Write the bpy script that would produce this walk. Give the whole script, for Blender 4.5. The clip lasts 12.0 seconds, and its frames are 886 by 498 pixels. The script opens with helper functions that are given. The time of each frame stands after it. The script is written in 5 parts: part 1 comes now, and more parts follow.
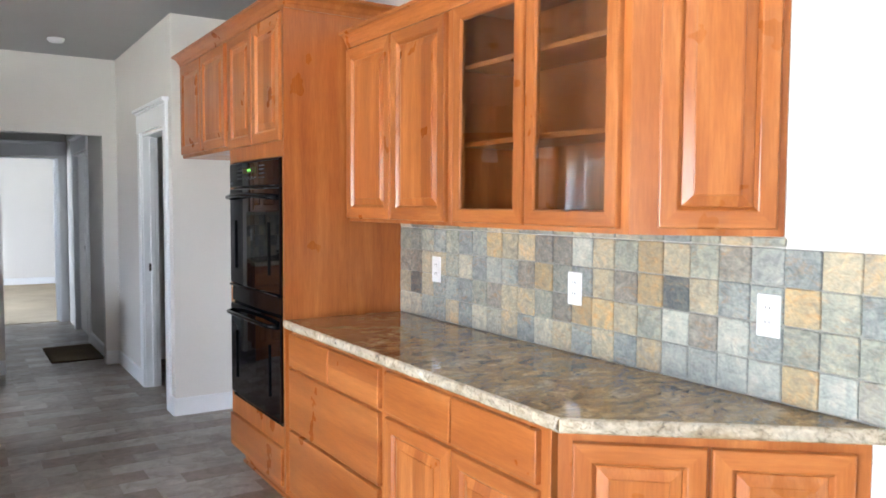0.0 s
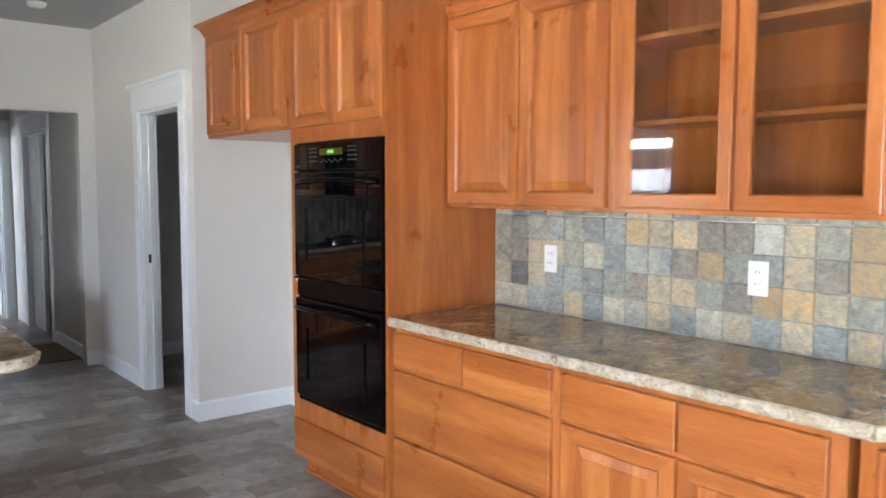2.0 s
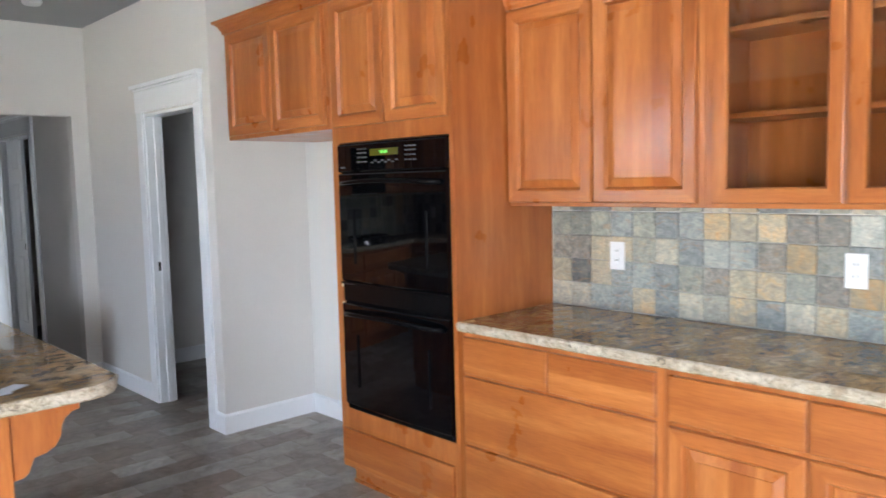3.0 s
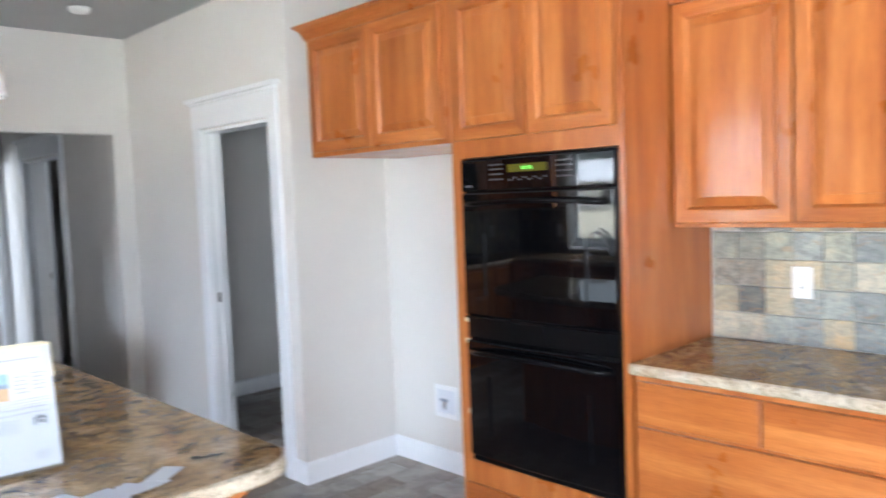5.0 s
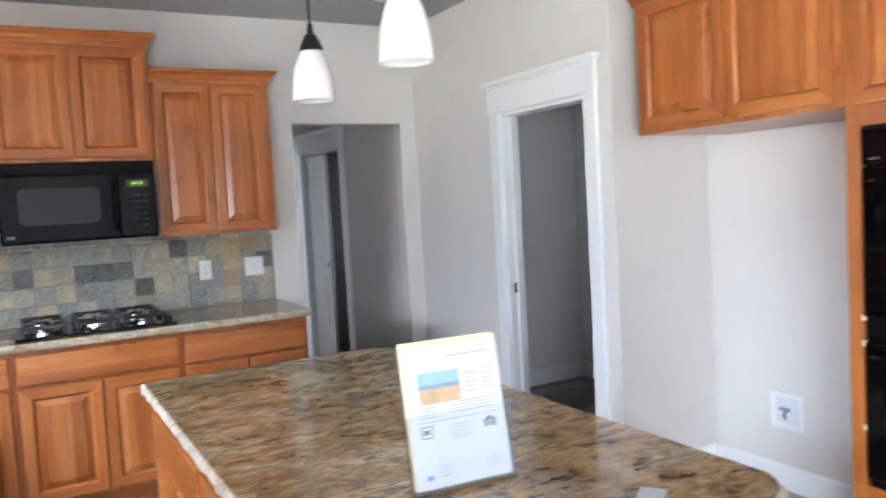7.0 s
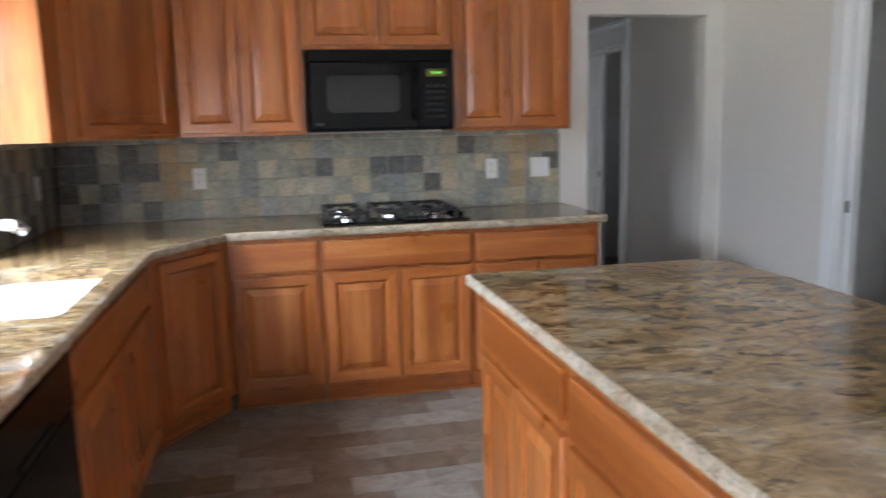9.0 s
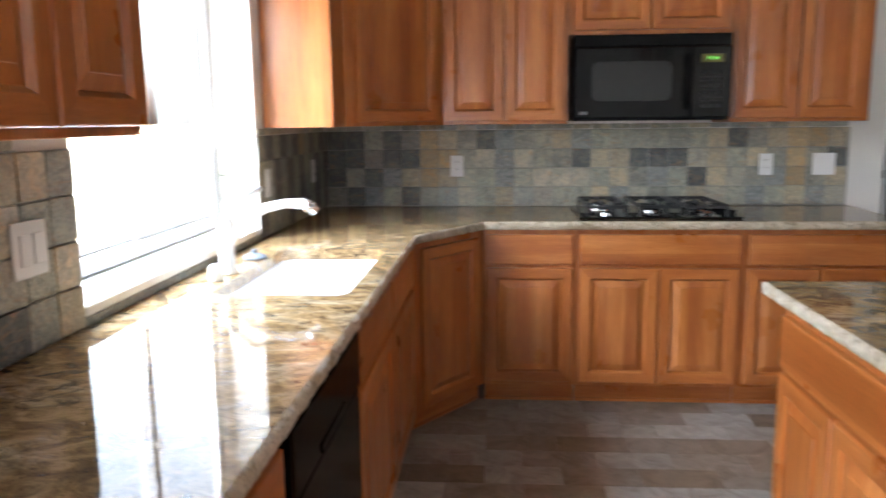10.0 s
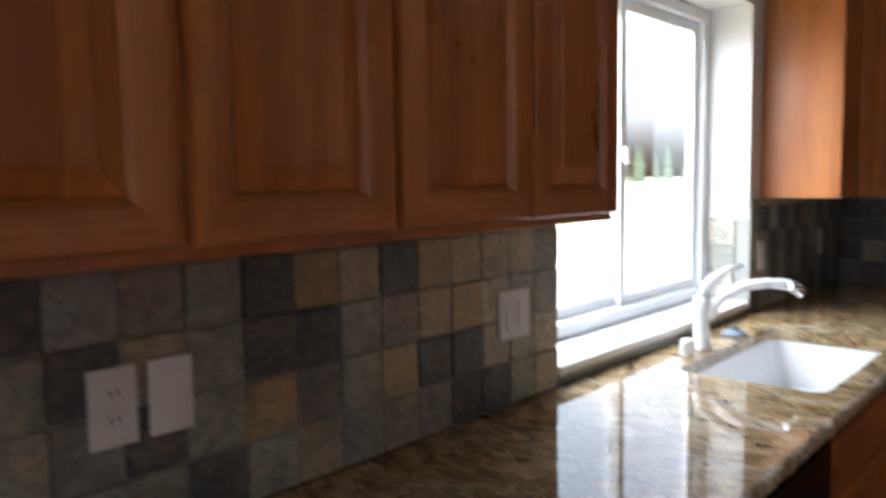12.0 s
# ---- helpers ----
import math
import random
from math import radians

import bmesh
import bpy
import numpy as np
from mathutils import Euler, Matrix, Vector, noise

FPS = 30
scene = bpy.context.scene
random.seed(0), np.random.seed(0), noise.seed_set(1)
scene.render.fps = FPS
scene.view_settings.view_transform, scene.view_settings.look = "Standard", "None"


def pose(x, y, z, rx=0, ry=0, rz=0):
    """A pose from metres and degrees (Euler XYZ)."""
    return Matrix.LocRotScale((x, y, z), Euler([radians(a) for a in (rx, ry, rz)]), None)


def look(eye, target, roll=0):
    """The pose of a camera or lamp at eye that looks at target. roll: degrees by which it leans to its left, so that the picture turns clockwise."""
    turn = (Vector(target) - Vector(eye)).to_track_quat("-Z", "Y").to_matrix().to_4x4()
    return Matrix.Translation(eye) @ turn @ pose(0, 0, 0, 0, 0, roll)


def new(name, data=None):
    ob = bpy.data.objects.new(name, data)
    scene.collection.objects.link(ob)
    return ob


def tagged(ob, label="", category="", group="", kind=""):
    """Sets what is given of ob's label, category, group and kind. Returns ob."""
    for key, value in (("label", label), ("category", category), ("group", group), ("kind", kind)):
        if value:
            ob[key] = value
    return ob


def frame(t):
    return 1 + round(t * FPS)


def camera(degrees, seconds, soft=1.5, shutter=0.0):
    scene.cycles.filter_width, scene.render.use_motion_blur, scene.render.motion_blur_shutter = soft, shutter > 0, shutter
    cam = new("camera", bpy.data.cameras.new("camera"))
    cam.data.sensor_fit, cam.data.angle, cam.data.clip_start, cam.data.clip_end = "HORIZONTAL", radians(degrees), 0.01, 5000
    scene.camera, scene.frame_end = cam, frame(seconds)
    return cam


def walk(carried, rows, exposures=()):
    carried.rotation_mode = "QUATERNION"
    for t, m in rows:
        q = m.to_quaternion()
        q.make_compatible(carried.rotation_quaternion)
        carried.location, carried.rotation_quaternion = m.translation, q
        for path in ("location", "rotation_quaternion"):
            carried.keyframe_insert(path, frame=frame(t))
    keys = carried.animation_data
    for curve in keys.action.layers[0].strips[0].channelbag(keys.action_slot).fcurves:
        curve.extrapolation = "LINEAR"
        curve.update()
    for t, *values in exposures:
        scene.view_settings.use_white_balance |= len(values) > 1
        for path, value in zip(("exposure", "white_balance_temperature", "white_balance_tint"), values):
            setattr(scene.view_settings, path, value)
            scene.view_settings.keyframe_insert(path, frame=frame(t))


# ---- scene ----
cam = camera(60.0, 12.0, soft=1.6, shutter=0.6)
PATH = [
    (0, (0.464, 0.477, 1.449), (1.54, 2.159, 1.332), 0.3),
    (0.5, (0.363, 0.626, 1.456), (1.529, 2.247, 1.345), 0.8),
    (1, (0.157, 0.796, 1.45), (1.451, 2.308, 1.249), -2.4),
    (1.5, (0.012, 1.017, 1.449), (1.265, 2.567, 1.286), -0.8),
    (2, (-0.106, 1.231, 1.452), (1.167, 2.766, 1.292), 0.1),
    (2.5, (-0.217, 1.42, 1.447), (1.122, 2.891, 1.242), 0.2),
    (3, (-0.376, 1.61, 1.481), (0.982, 3.068, 1.303), -1.4),
    (3.2, (-0.402, 1.705, 1.473), (0.945, 3.174, 1.303), -0.5),
    (4.8, (-0.527, 2.319, 1.501), (0.914, 3.7, 1.353), -2.0),
    (5, (-0.531, 2.361, 1.518), (0.856, 3.795, 1.379), -2.3),
    (5.5, (-0.588, 2.526, 1.504), (0.708, 4.046, 1.405), -1.9),
    (6, (-0.62, 2.68, 1.496), (0.637, 4.231, 1.379), 0.1),
    (6.5, (-0.72, 2.859, 1.499), (0.401, 4.51, 1.388), -0.9),
    (6.7, (-0.771, 2.907, 1.503), (0.282, 4.604, 1.396), -2.4),
    (8.3, (-0.889, 3.234, 1.416), (-0.202, 5.092, 1.147), 0.5),
    (8.5, (-0.943, 3.271, 1.406), (-0.32, 5.15, 1.124), 0.0),
    (8.9, (-1.058, 3.382, 1.38), (-0.591, 5.302, 1.074), -1.1),
    (9, (-1.07, 3.383, 1.403), (-0.653, 5.312, 1.083), -1.3),
    (9.5, (-1.17, 3.442, 1.395), (-1.045, 5.414, 1.091), -0.8),
    (10, (-1.241, 3.533, 1.388), (-1.387, 5.5, 1.058), -0.6),
    (10.5, (-1.264, 3.667, 1.392), (-1.687, 5.6, 1.101), 0.0),
    (11, (-1.274, 3.718, 1.373), (-2.097, 5.519, 1.092), 0.0),
    (11.2, (-1.266, 3.695, 1.379), (-2.204, 5.436, 1.08), 0.7),
    (11.5, (-1.231, 3.649, 1.383), (-2.31, 5.307, 1.084), -0.2),
    (12, (-1.134, 3.563, 1.458), (-2.455, 5.054, 1.276), -0.8),
]
EXPOSURES = [(0, 4.5, 5650, 10), (2.5, 4.4, 5600, 10), (5, 4.83, 5500, 10), (6.7, 4.83, 5520, 10), (8.3, 4.42, 5600, 10), (9, 4.3, 5750, 10), (9.5, 4.5, 5850, 10), (10.5, 4.27, 5850, 10), (11.5, 3.87, 5800, 10), (12, 3.15, 5750, 10)]
walk(cam, [(t, look(eye, target, roll)) for t, eye, target, roll in PATH], EXPOSURES)

# ---- plan, in metres ----
XE, XW, YN, YS, CEIL = 2.345, -2.218, 7.825, -3.5, 2.70
XP = 1.712            # wall with the pantry door
Y_ALC = 5.79          # side wall of the refrigerator alcove
COUNTER, UPPER = 0.915, 1.366

# ---- world, sun, large lights ----
world = bpy.data.worlds.new("sky")
scene.world = world
world.use_nodes = True
wn, wl = world.node_tree.nodes, world.node_tree.links
sky = wn.new("ShaderNodeTexSky")
sky.sky_type = "NISHITA"
sky.sun_disc = False
sky.sun_elevation, sky.sun_rotation = radians(42), radians(173)
sky.dust_density, sky.air_density, sky.ozone_density = 8.0, 1.0, 0.3
veil = wn.new("ShaderNodeHueSaturation")      # thin overcast: a paler, greyer sky
veil.inputs["Saturation"].default_value = 0.30
wl.new(sky.outputs["Color"], veil.inputs["Color"])
wl.new(veil.outputs["Color"], wn["Background"].inputs["Color"])
wn["Background"].inputs["Strength"].default_value = 0.15

sun = new("sun", bpy.data.lights.new("sun", "SUN"))
sun.data.energy, sun.data.angle, sun.data.color = 1.2, radians(12), (1.0, 0.95, 0.88)
sun.matrix_world = look((0.6, -5, 4.6), (0, 0, 0))


def sky_fill(eye, target, w, h, watts, colour=(0.90, 0.955, 1.0)):
    """An area lamp added as sky light at an opening."""
    lamp = new("sky_fill", bpy.data.lights.new("sky_fill", "AREA"))
    lamp.data.shape, lamp.data.size, lamp.data.size_y = "RECTANGLE", w, h
    lamp.data.energy, lamp.data.color = watts, colour
    lamp.matrix_world = look(eye, target)
    return lamp


# Added outside, above the sink window, to strengthen its sky light.
sky_fill((XW - 0.75, 5.90, 2.40), (XW + 1.1, 5.90, 0.75), 1.3, 1.1, 11)
# Added at an unseen, made-up opening to light the east run.
sky_fill((XW - 0.05, 0.35, 1.10), (XW + 1.6, 0.35, -0.10), 3.8, 1.9, 10)
# Added at an unseen opening to brighten the far carpet.
sky_fill((-1.48, 12.6, 1.5), (2, 12.6, 1.0), 1.6, 1.2, 6)

# ---- materials ----


def material(name, rough=0.5, metal=0.0, colour=(0.8, 0.8, 0.8), spec=0.5):
    mat = bpy.data.materials.new(name)
    mat.use_nodes = True
    bsdf = mat.node_tree.nodes["Principled BSDF"]
    bsdf.inputs["Base Color"].default_value = (*colour, 1)
    bsdf.inputs["Roughness"].default_value = rough
    bsdf.inputs["Metallic"].default_value = metal
    bsdf.inputs["Specular IOR Level"].default_value = spec
    return mat, mat.node_tree.nodes, mat.node_tree.links, bsdf


def coords(nodes, links, scale=(1, 1, 1), shift=True):
    """Object coordinates in metres, scaled, and shifted by a random step for each object."""
    tex = nodes.new("ShaderNodeTexCoord")
    add = nodes.new("ShaderNodeVectorMath")
    add.operation = "ADD"
    links.new(tex.outputs["Object"], add.inputs[0])
    if shift:
        info = nodes.new("ShaderNodeObjectInfo")
        mul = nodes.new("ShaderNodeVectorMath")
        mul.operation = "SCALE"
        mul.inputs[0].default_value = (7.3, 5.1, 9.7)
        links.new(info.outputs["Random"], mul.inputs["Scale"])
        links.new(mul.outputs[0], add.inputs[1])
    else:
        add.inputs[1].default_value = (0, 0, 0)
    mp = nodes.new("ShaderNodeMapping")
    mp.inputs["Scale"].default_value = scale
    links.new(add.outputs[0], mp.inputs["Vector"])
    return mp.outputs["Vector"]


def noise_tex(nodes, links, vec, scale, detail=4.0, rough=0.55, distort=0.0):
    n = nodes.new("ShaderNodeTexNoise")
    n.inputs["Scale"].default_value, n.inputs["Detail"].default_value = scale, detail
    n.inputs["Roughness"].default_value, n.inputs["Distortion"].default_value = rough, distort
    links.new(vec, n.inputs["Vector"])
    return n.outputs["Fac"]


def ramp(nodes, links, fac, stops):
    r = nodes.new("ShaderNodeValToRGB")
    els = r.color_ramp.elements
    while len(els) < len(stops):
        els.new(0.5)
    for el, (at, colour) in zip(els, stops):
        el.position, el.color = at, (*colour, 1)
    links.new(fac, r.inputs["Fac"])
    return r.outputs["Color"]


def mix(nodes, links, fac, a, b, kind="MIX"):
    m = nodes.new("ShaderNodeMix")
    m.data_type, m.blend_type = "RGBA", kind
    for value, socket in ((fac, m.inputs[0]), (a, m.inputs[6]), (b, m.inputs[7])):
        if isinstance(value, (int, float)):
            socket.default_value = value
        elif isinstance(value, tuple):
            socket.default_value = (*value, 1)
        else:
            links.new(value, socket)
    return m.outputs[2]


def bump(nodes, links, bsdf, height, strength=0.2, distance=0.01):
    b = nodes.new("ShaderNodeBump")
    b.inputs["Strength"].default_value, b.inputs["Distance"].default_value = strength, distance
    links.new(height, b.inputs["Height"])
    links.new(b.outputs["Normal"], bsdf.inputs["Normal"])


def wood(name, along="z", staves=False, light=1.0):
    """Varnished alder or cherry; the grain runs along one local axis."""
    mat, n, l, bsdf = material(name, rough=0.30, spec=0.35)
    long = {"x": (0.9, 11, 11), "y": (11, 0.9, 11), "z": (11, 11, 0.9)}[along]
    vec = coords(n, l, long)
    broad = noise_tex(n, l, vec, 1.1, 3, 0.6, 0.25)
    fine_vec = coords(n, l, tuple(v * 6 for v in long))
    fine = noise_tex(n, l, fine_vec, 2.6, 5, 0.65, 0.2)
    k = light
    tone = ramp(n, l, broad, [(0.25, (0.32 * k, 0.093 * k, 0.020 * k)), (0.5, (0.42 * k, 0.136 * k, 0.029 * k)), (0.75, (0.55 * k, 0.210 * k, 0.058 * k))])
    grain = ramp(n, l, fine, [(0.30, (0.80, 0.74, 0.70)), (0.62, (1.04, 1.04, 1.04))])
    colour = mix(n, l, 0.8, tone, grain, "MULTIPLY")
    blotch_vec = coords(n, l, (1, 1, 1))
    blotch = noise_tex(n, l, blotch_vec, 5.0, 3, 0.6)
    colour = mix(n, l, 0.5, colour, ramp(n, l, blotch, [(0.3, (0.86, 0.82, 0.78)), (0.7, (1.08, 1.08, 1.05))]), "MULTIPLY")
    if staves:
        tex = n.new("ShaderNodeTexCoord")
        sep = n.new("ShaderNodeSeparateXYZ")
        l.new(tex.outputs["Object"], sep.inputs[0])
        info = n.new("ShaderNodeObjectInfo")
        m1 = n.new("ShaderNodeMath"); m1.operation = "MULTIPLY_ADD"
        m1.inputs[1].default_value = 12.5 if along == "z" else 9.0
        l.new(sep.outputs["X" if along == "z" else "Z"], m1.inputs[0])
        m0 = n.new("ShaderNodeMath"); m0.operation = "MULTIPLY"; m0.inputs[1].default_value = 37.0
        l.new(info.outputs["Random"], m0.inputs[0])
        l.new(m0.outputs[0], m1.inputs[2])
        fl = n.new("ShaderNodeMath"); fl.operation = "FLOOR"
        l.new(m1.outputs[0], fl.inputs[0])
        wn1 = n.new("ShaderNodeTexWhiteNoise"); wn1.noise_dimensions = "1D"
        l.new(fl.outputs[0], wn1.inputs["W"])
        stave = ramp(n, l, wn1.outputs["Value"], [(0.0, (0.78, 0.70, 0.62)), (0.4, (0.98, 0.97, 0.96)), (0.8, (1.08, 1.12, 1.16)), (1.0, (1.24, 1.38, 1.52))])
        colour = mix(n, l, 0.85, colour, stave, "MULTIPLY")
    else:
        info = n.new("ShaderNodeObjectInfo")
        colour = mix(n, l, 0.6, colour, ramp(n, l, info.outputs["Random"], [(0, (0.80, 0.76, 0.72)), (1, (1.16, 1.20, 1.26))]), "MULTIPLY")
    l.new(colour, bsdf.inputs["Base Color"])
    rr = ramp(n, l, blotch, [(0.3, (0.26, 0.26, 0.26)), (0.7, (0.40, 0.40, 0.40))])
    l.new(rr, bsdf.inputs["Roughness"])
    bsdf.inputs["Coat Weight"].default_value, bsdf.inputs["Coat Roughness"].default_value = 0.5, 0.17
    bump(n, l, bsdf, fine, 0.06, 0.002)
    return mat


WOOD_V, WOOD_H, WOOD_P = wood("varnished_wood_upright", "z"), wood("varnished_wood_level", "x"), wood("varnished_wood_panel", "z", True)
WOOD_D = wood("varnished_wood_drawer", "x", True)


def granite(name, top=True):
    mat, n, l, bsdf = material(name, rough=0.04 if top else 0.5, spec=0.65 if top else 0.5)
    vec = coords(n, l, (0.62, 1.0, 1.0), shift=False)
    flow = noise_tex(n, l, vec, 3.6, 5, 0.68, 2.0)
    grain = noise_tex(n, l, vec, 24.0 if top else 46.0, 8, 0.74, 1.2)
    specks = noise_tex(n, l, vec, 130.0, 3, 0.7)
    veins = noise_tex(n, l, vec, 6.0, 7, 0.76, 3.4)
    if top:
        base = ramp(n, l, flow, [(0.26, (0.13, 0.097, 0.065)), (0.40, (0.26, 0.173, 0.088)), (0.52, (0.34, 0.235, 0.125)), (0.68, (0.42, 0.355, 0.265))])
        fine = ramp(n, l, grain, [(0.36, (0.20, 0.17, 0.14)), (0.44, (0.70, 0.66, 0.60)), (0.53, (1.15, 1.12, 1.02)), (0.64, (1.75, 1.75, 1.65))])
        dark = ramp(n, l, veins, [(0.37, (0.08, 0.066, 0.056)), (0.43, (1, 1, 1))])
    else:
        base = ramp(n, l, flow, [(0.28, (0.34, 0.25, 0.15)), (0.45, (0.52, 0.45, 0.34)), (0.7, (0.62, 0.57, 0.48))])
        fine = ramp(n, l, grain, [(0.34, (0.14, 0.10, 0.07)), (0.45, (0.82, 0.78, 0.72)), (0.62, (1.2, 1.2, 1.2))])
        dark = ramp(n, l, veins, [(0.32, (0.16, 0.13, 0.10)), (0.39, (1, 1, 1))])
    colour = mix(n, l, 0.85, base, fine, "MULTIPLY")
    colour = mix(n, l, 0.9, colour, dark, "MULTIPLY")
    speck = ramp(n, l, specks, [(0.33, (0.25, 0.22, 0.2)), (0.42, (1, 1, 1))])
    colour = mix(n, l, 0.6, colour, speck, "MULTIPLY")
    l.new(colour, bsdf.inputs["Base Color"])
    if not top:
        bump(n, l, bsdf, grain, 0.6, 0.01)
    return mat


GRANITE, GRANITE_EDGE = granite("polished_granite"), granite("chiselled_granite", False)


def slate(name, a, b, c, rust=0.5):
    """Cleft slate: clouded colour, rusty stains, layered relief."""
    mat, n, l, bsdf = material(name, rough=0.45)
    vec = coords(n, l, (1, 1, 1))
    tilted = coords(n, l, (1.0, 1.0, 2.2))
    cloud = noise_tex(n, l, vec, 17.0, 6, 0.68, 1.6)
    fine = noise_tex(n, l, vec, 85.0, 5, 0.72, 0.6)
    cleft = noise_tex(n, l, tilted, 26.0, 5, 0.6, 2.4)
    stain = noise_tex(n, l, tilted, 11.0, 5, 0.7, 2.0)
    info = n.new("ShaderNodeObjectInfo")
    colour = ramp(n, l, cloud, [(0.32, tuple(v * 0.78 for v in a)), (0.50, b), (0.66, tuple(min(0.8, v * 1.15) for v in c))])
    mask = ramp(n, l, stain, [(0.54, (0, 0, 0)), (0.68, (rust, rust, rust))])
    colour = mix(n, l, mask, colour, (0.44, 0.235, 0.085))
    pale = ramp(n, l, cleft, [(0.30, (0.70, 0.70, 0.71)), (0.5, (1, 1, 1)), (0.70, (1.28, 1.27, 1.24))])
    colour = mix(n, l, 0.75, colour, pale, "MULTIPLY")
    colour = mix(n, l, 0.7, colour, ramp(n, l, fine, [(0.3, (0.76, 0.76, 0.76)), (0.7, (1.15, 1.15, 1.15))]), "MULTIPLY")
    colour = mix(n, l, 0.8, colour, ramp(n, l, info.outputs["Random"], [(0, (0.76, 0.76, 0.78)), (1, (1.20, 1.18, 1.13))]), "MULTIPLY")
    l.new(colour, bsdf.inputs["Base Color"])
    l.new(ramp(n, l, cleft, [(0.3, (0.50, 0.50, 0.50)), (0.7, (0.30, 0.30, 0.30))]), bsdf.inputs["Roughness"])
    bump(n, l, bsdf, cleft, 0.75, 0.005)
    return mat


SLATE = {
    "g": slate("grey_green_slate", (0.24, 0.26, 0.225), (0.32, 0.33, 0.285), (0.38, 0.355, 0.275), 0.35),
    "b": slate("blue_grey_slate", (0.22, 0.25, 0.25), (0.29, 0.315, 0.305), (0.35, 0.355, 0.325)),
    "d": slate("charcoal_slate", (0.075, 0.09, 0.10), (0.115, 0.125, 0.128), (0.175, 0.168, 0.145)),
    # Pale east-wall tiles, s and q: window sheen is mixed into their stone colour.
    "s": slate("silver_sheen_slate", (0.34, 0.365, 0.345), (0.41, 0.425, 0.39), (0.45, 0.44, 0.385), 0.18),
    "q": slate("sandy_sheen_slate", (0.42, 0.39, 0.32), (0.48, 0.41, 0.29), (0.51, 0.37, 0.20), 0.3),
    "o": slate("ochre_slate", (0.36, 0.32, 0.235), (0.43, 0.34, 0.205), (0.47, 0.29, 0.125)),
    "t": slate("tan_slate", (0.36, 0.34, 0.27), (0.43, 0.385, 0.285), (0.48, 0.385, 0.245), 0.4),
    "w": slate("pale_slate", (0.37, 0.37, 0.32), (0.45, 0.43, 0.36), (0.49, 0.45, 0.34)),
    "p": slate("mauve_slate", (0.20, 0.195, 0.18), (0.26, 0.245, 0.215), (0.33, 0.30, 0.25)),
}


def plain(name, colour, rough=0.5, metal=0.0, grain=0.0, grain_scale=60.0, relief=0.0, spec=0.5):
    """Paint, plastic, metal or cloth with faint mottling."""
    mat, n, l, bsdf = material(name, rough, metal, colour, spec)
    if grain or relief:
        vec = coords(n, l, (1, 1, 1))
        fine = noise_tex(n, l, vec, grain_scale, 4, 0.6)
        broad = noise_tex(n, l, vec, 1.7, 3, 0.6)
        lo, hi = 1 - grain, 1 + grain * 0.5
        c = mix(n, l, 1.0, colour, ramp(n, l, fine, [(0.3, (lo, lo, lo)), (0.7, (hi, hi, hi))]), "MULTIPLY")
        c = mix(n, l, 1.0, c, ramp(n, l, broad, [(0.3, (lo, lo, lo)), (0.7, (hi, hi, hi))]), "MULTIPLY")
        l.new(c, bsdf.inputs["Base Color"])
        if relief:
            bump(n, l, bsdf, fine, relief, 0.002)
    return mat


WALL = plain("wall_paint", (0.72, 0.695, 0.665), 0.75, 0, 0.02, 90, 0.25)
# Darker copy of the wall paint: inner rooms' shade is put into its colour.
DIM_WALL = plain("dim_wall_paint", (0.64, 0.615, 0.585), 0.75, 0, 0.03, 90, 0.2)
# White ceiling held at mid grey: its dim light is put into the colour.
CEILING = plain("dimmed_ceiling_paint", (0.42, 0.425, 0.43), 0.85, 0, 0.02, 60, 0.3)
TRIM = plain("trim_paint", (0.83, 0.84, 0.86), 0.35, 0, 0.015, 25)
GROUT = plain("grout", (0.27, 0.26, 0.235), 0.9, 0, 0.15, 120, 0.3)
TILE_GROUT = plain("tile_grout", (0.36, 0.355, 0.325), 0.9, 0, 0.15, 120, 0.3)
BLACK_GLASS = plain("black_glass", (0.002, 0.002, 0.0025), 0.03, spec=0.48)
BLACK = plain("black_enamel", (0.004, 0.004, 0.0044), 0.16, spec=0.12)
BLACK_GLOSS = plain("black_gloss_plastic", (0.004, 0.004, 0.0045), 0.06, spec=0.18)
BLACK_IRON = plain("black_iron", (0.02, 0.02, 0.022), 0.35, 0, 0.1, 80)
BRONZE = plain("dark_bronze", (0.03, 0.025, 0.022), 0.4, 0.6)
PLASTIC = plain("white_plastic", (0.82, 0.82, 0.83), 0.3)
ENAMEL = plain("white_enamel", (0.86, 0.86, 0.85), 0.12)
VINYL = plain("white_vinyl", (0.80, 0.81, 0.82), 0.4)
OPAL = plain("opal_glass", (0.86, 0.86, 0.87), 0.08)
CHROME = plain("chrome", (0.75, 0.75, 0.77), 0.12, 1.0)
CARPET = plain("beige_carpet", (0.46, 0.38, 0.27), 0.95, 0, 0.15, 200, 0.5)
MAT_BROWN = plain("brown_matting", (0.15, 0.105, 0.05), 0.95, 0, 0.25, 180, 0.5)
PAPER = plain("white_paper", (0.54, 0.56, 0.61), 0.6)
MANILA = plain("manila_card", (0.80, 0.70, 0.48), 0.7, 0, 0.03, 50)
DARK_GAP = plain("dark_slot", (0.02, 0.02, 0.02), 0.8)


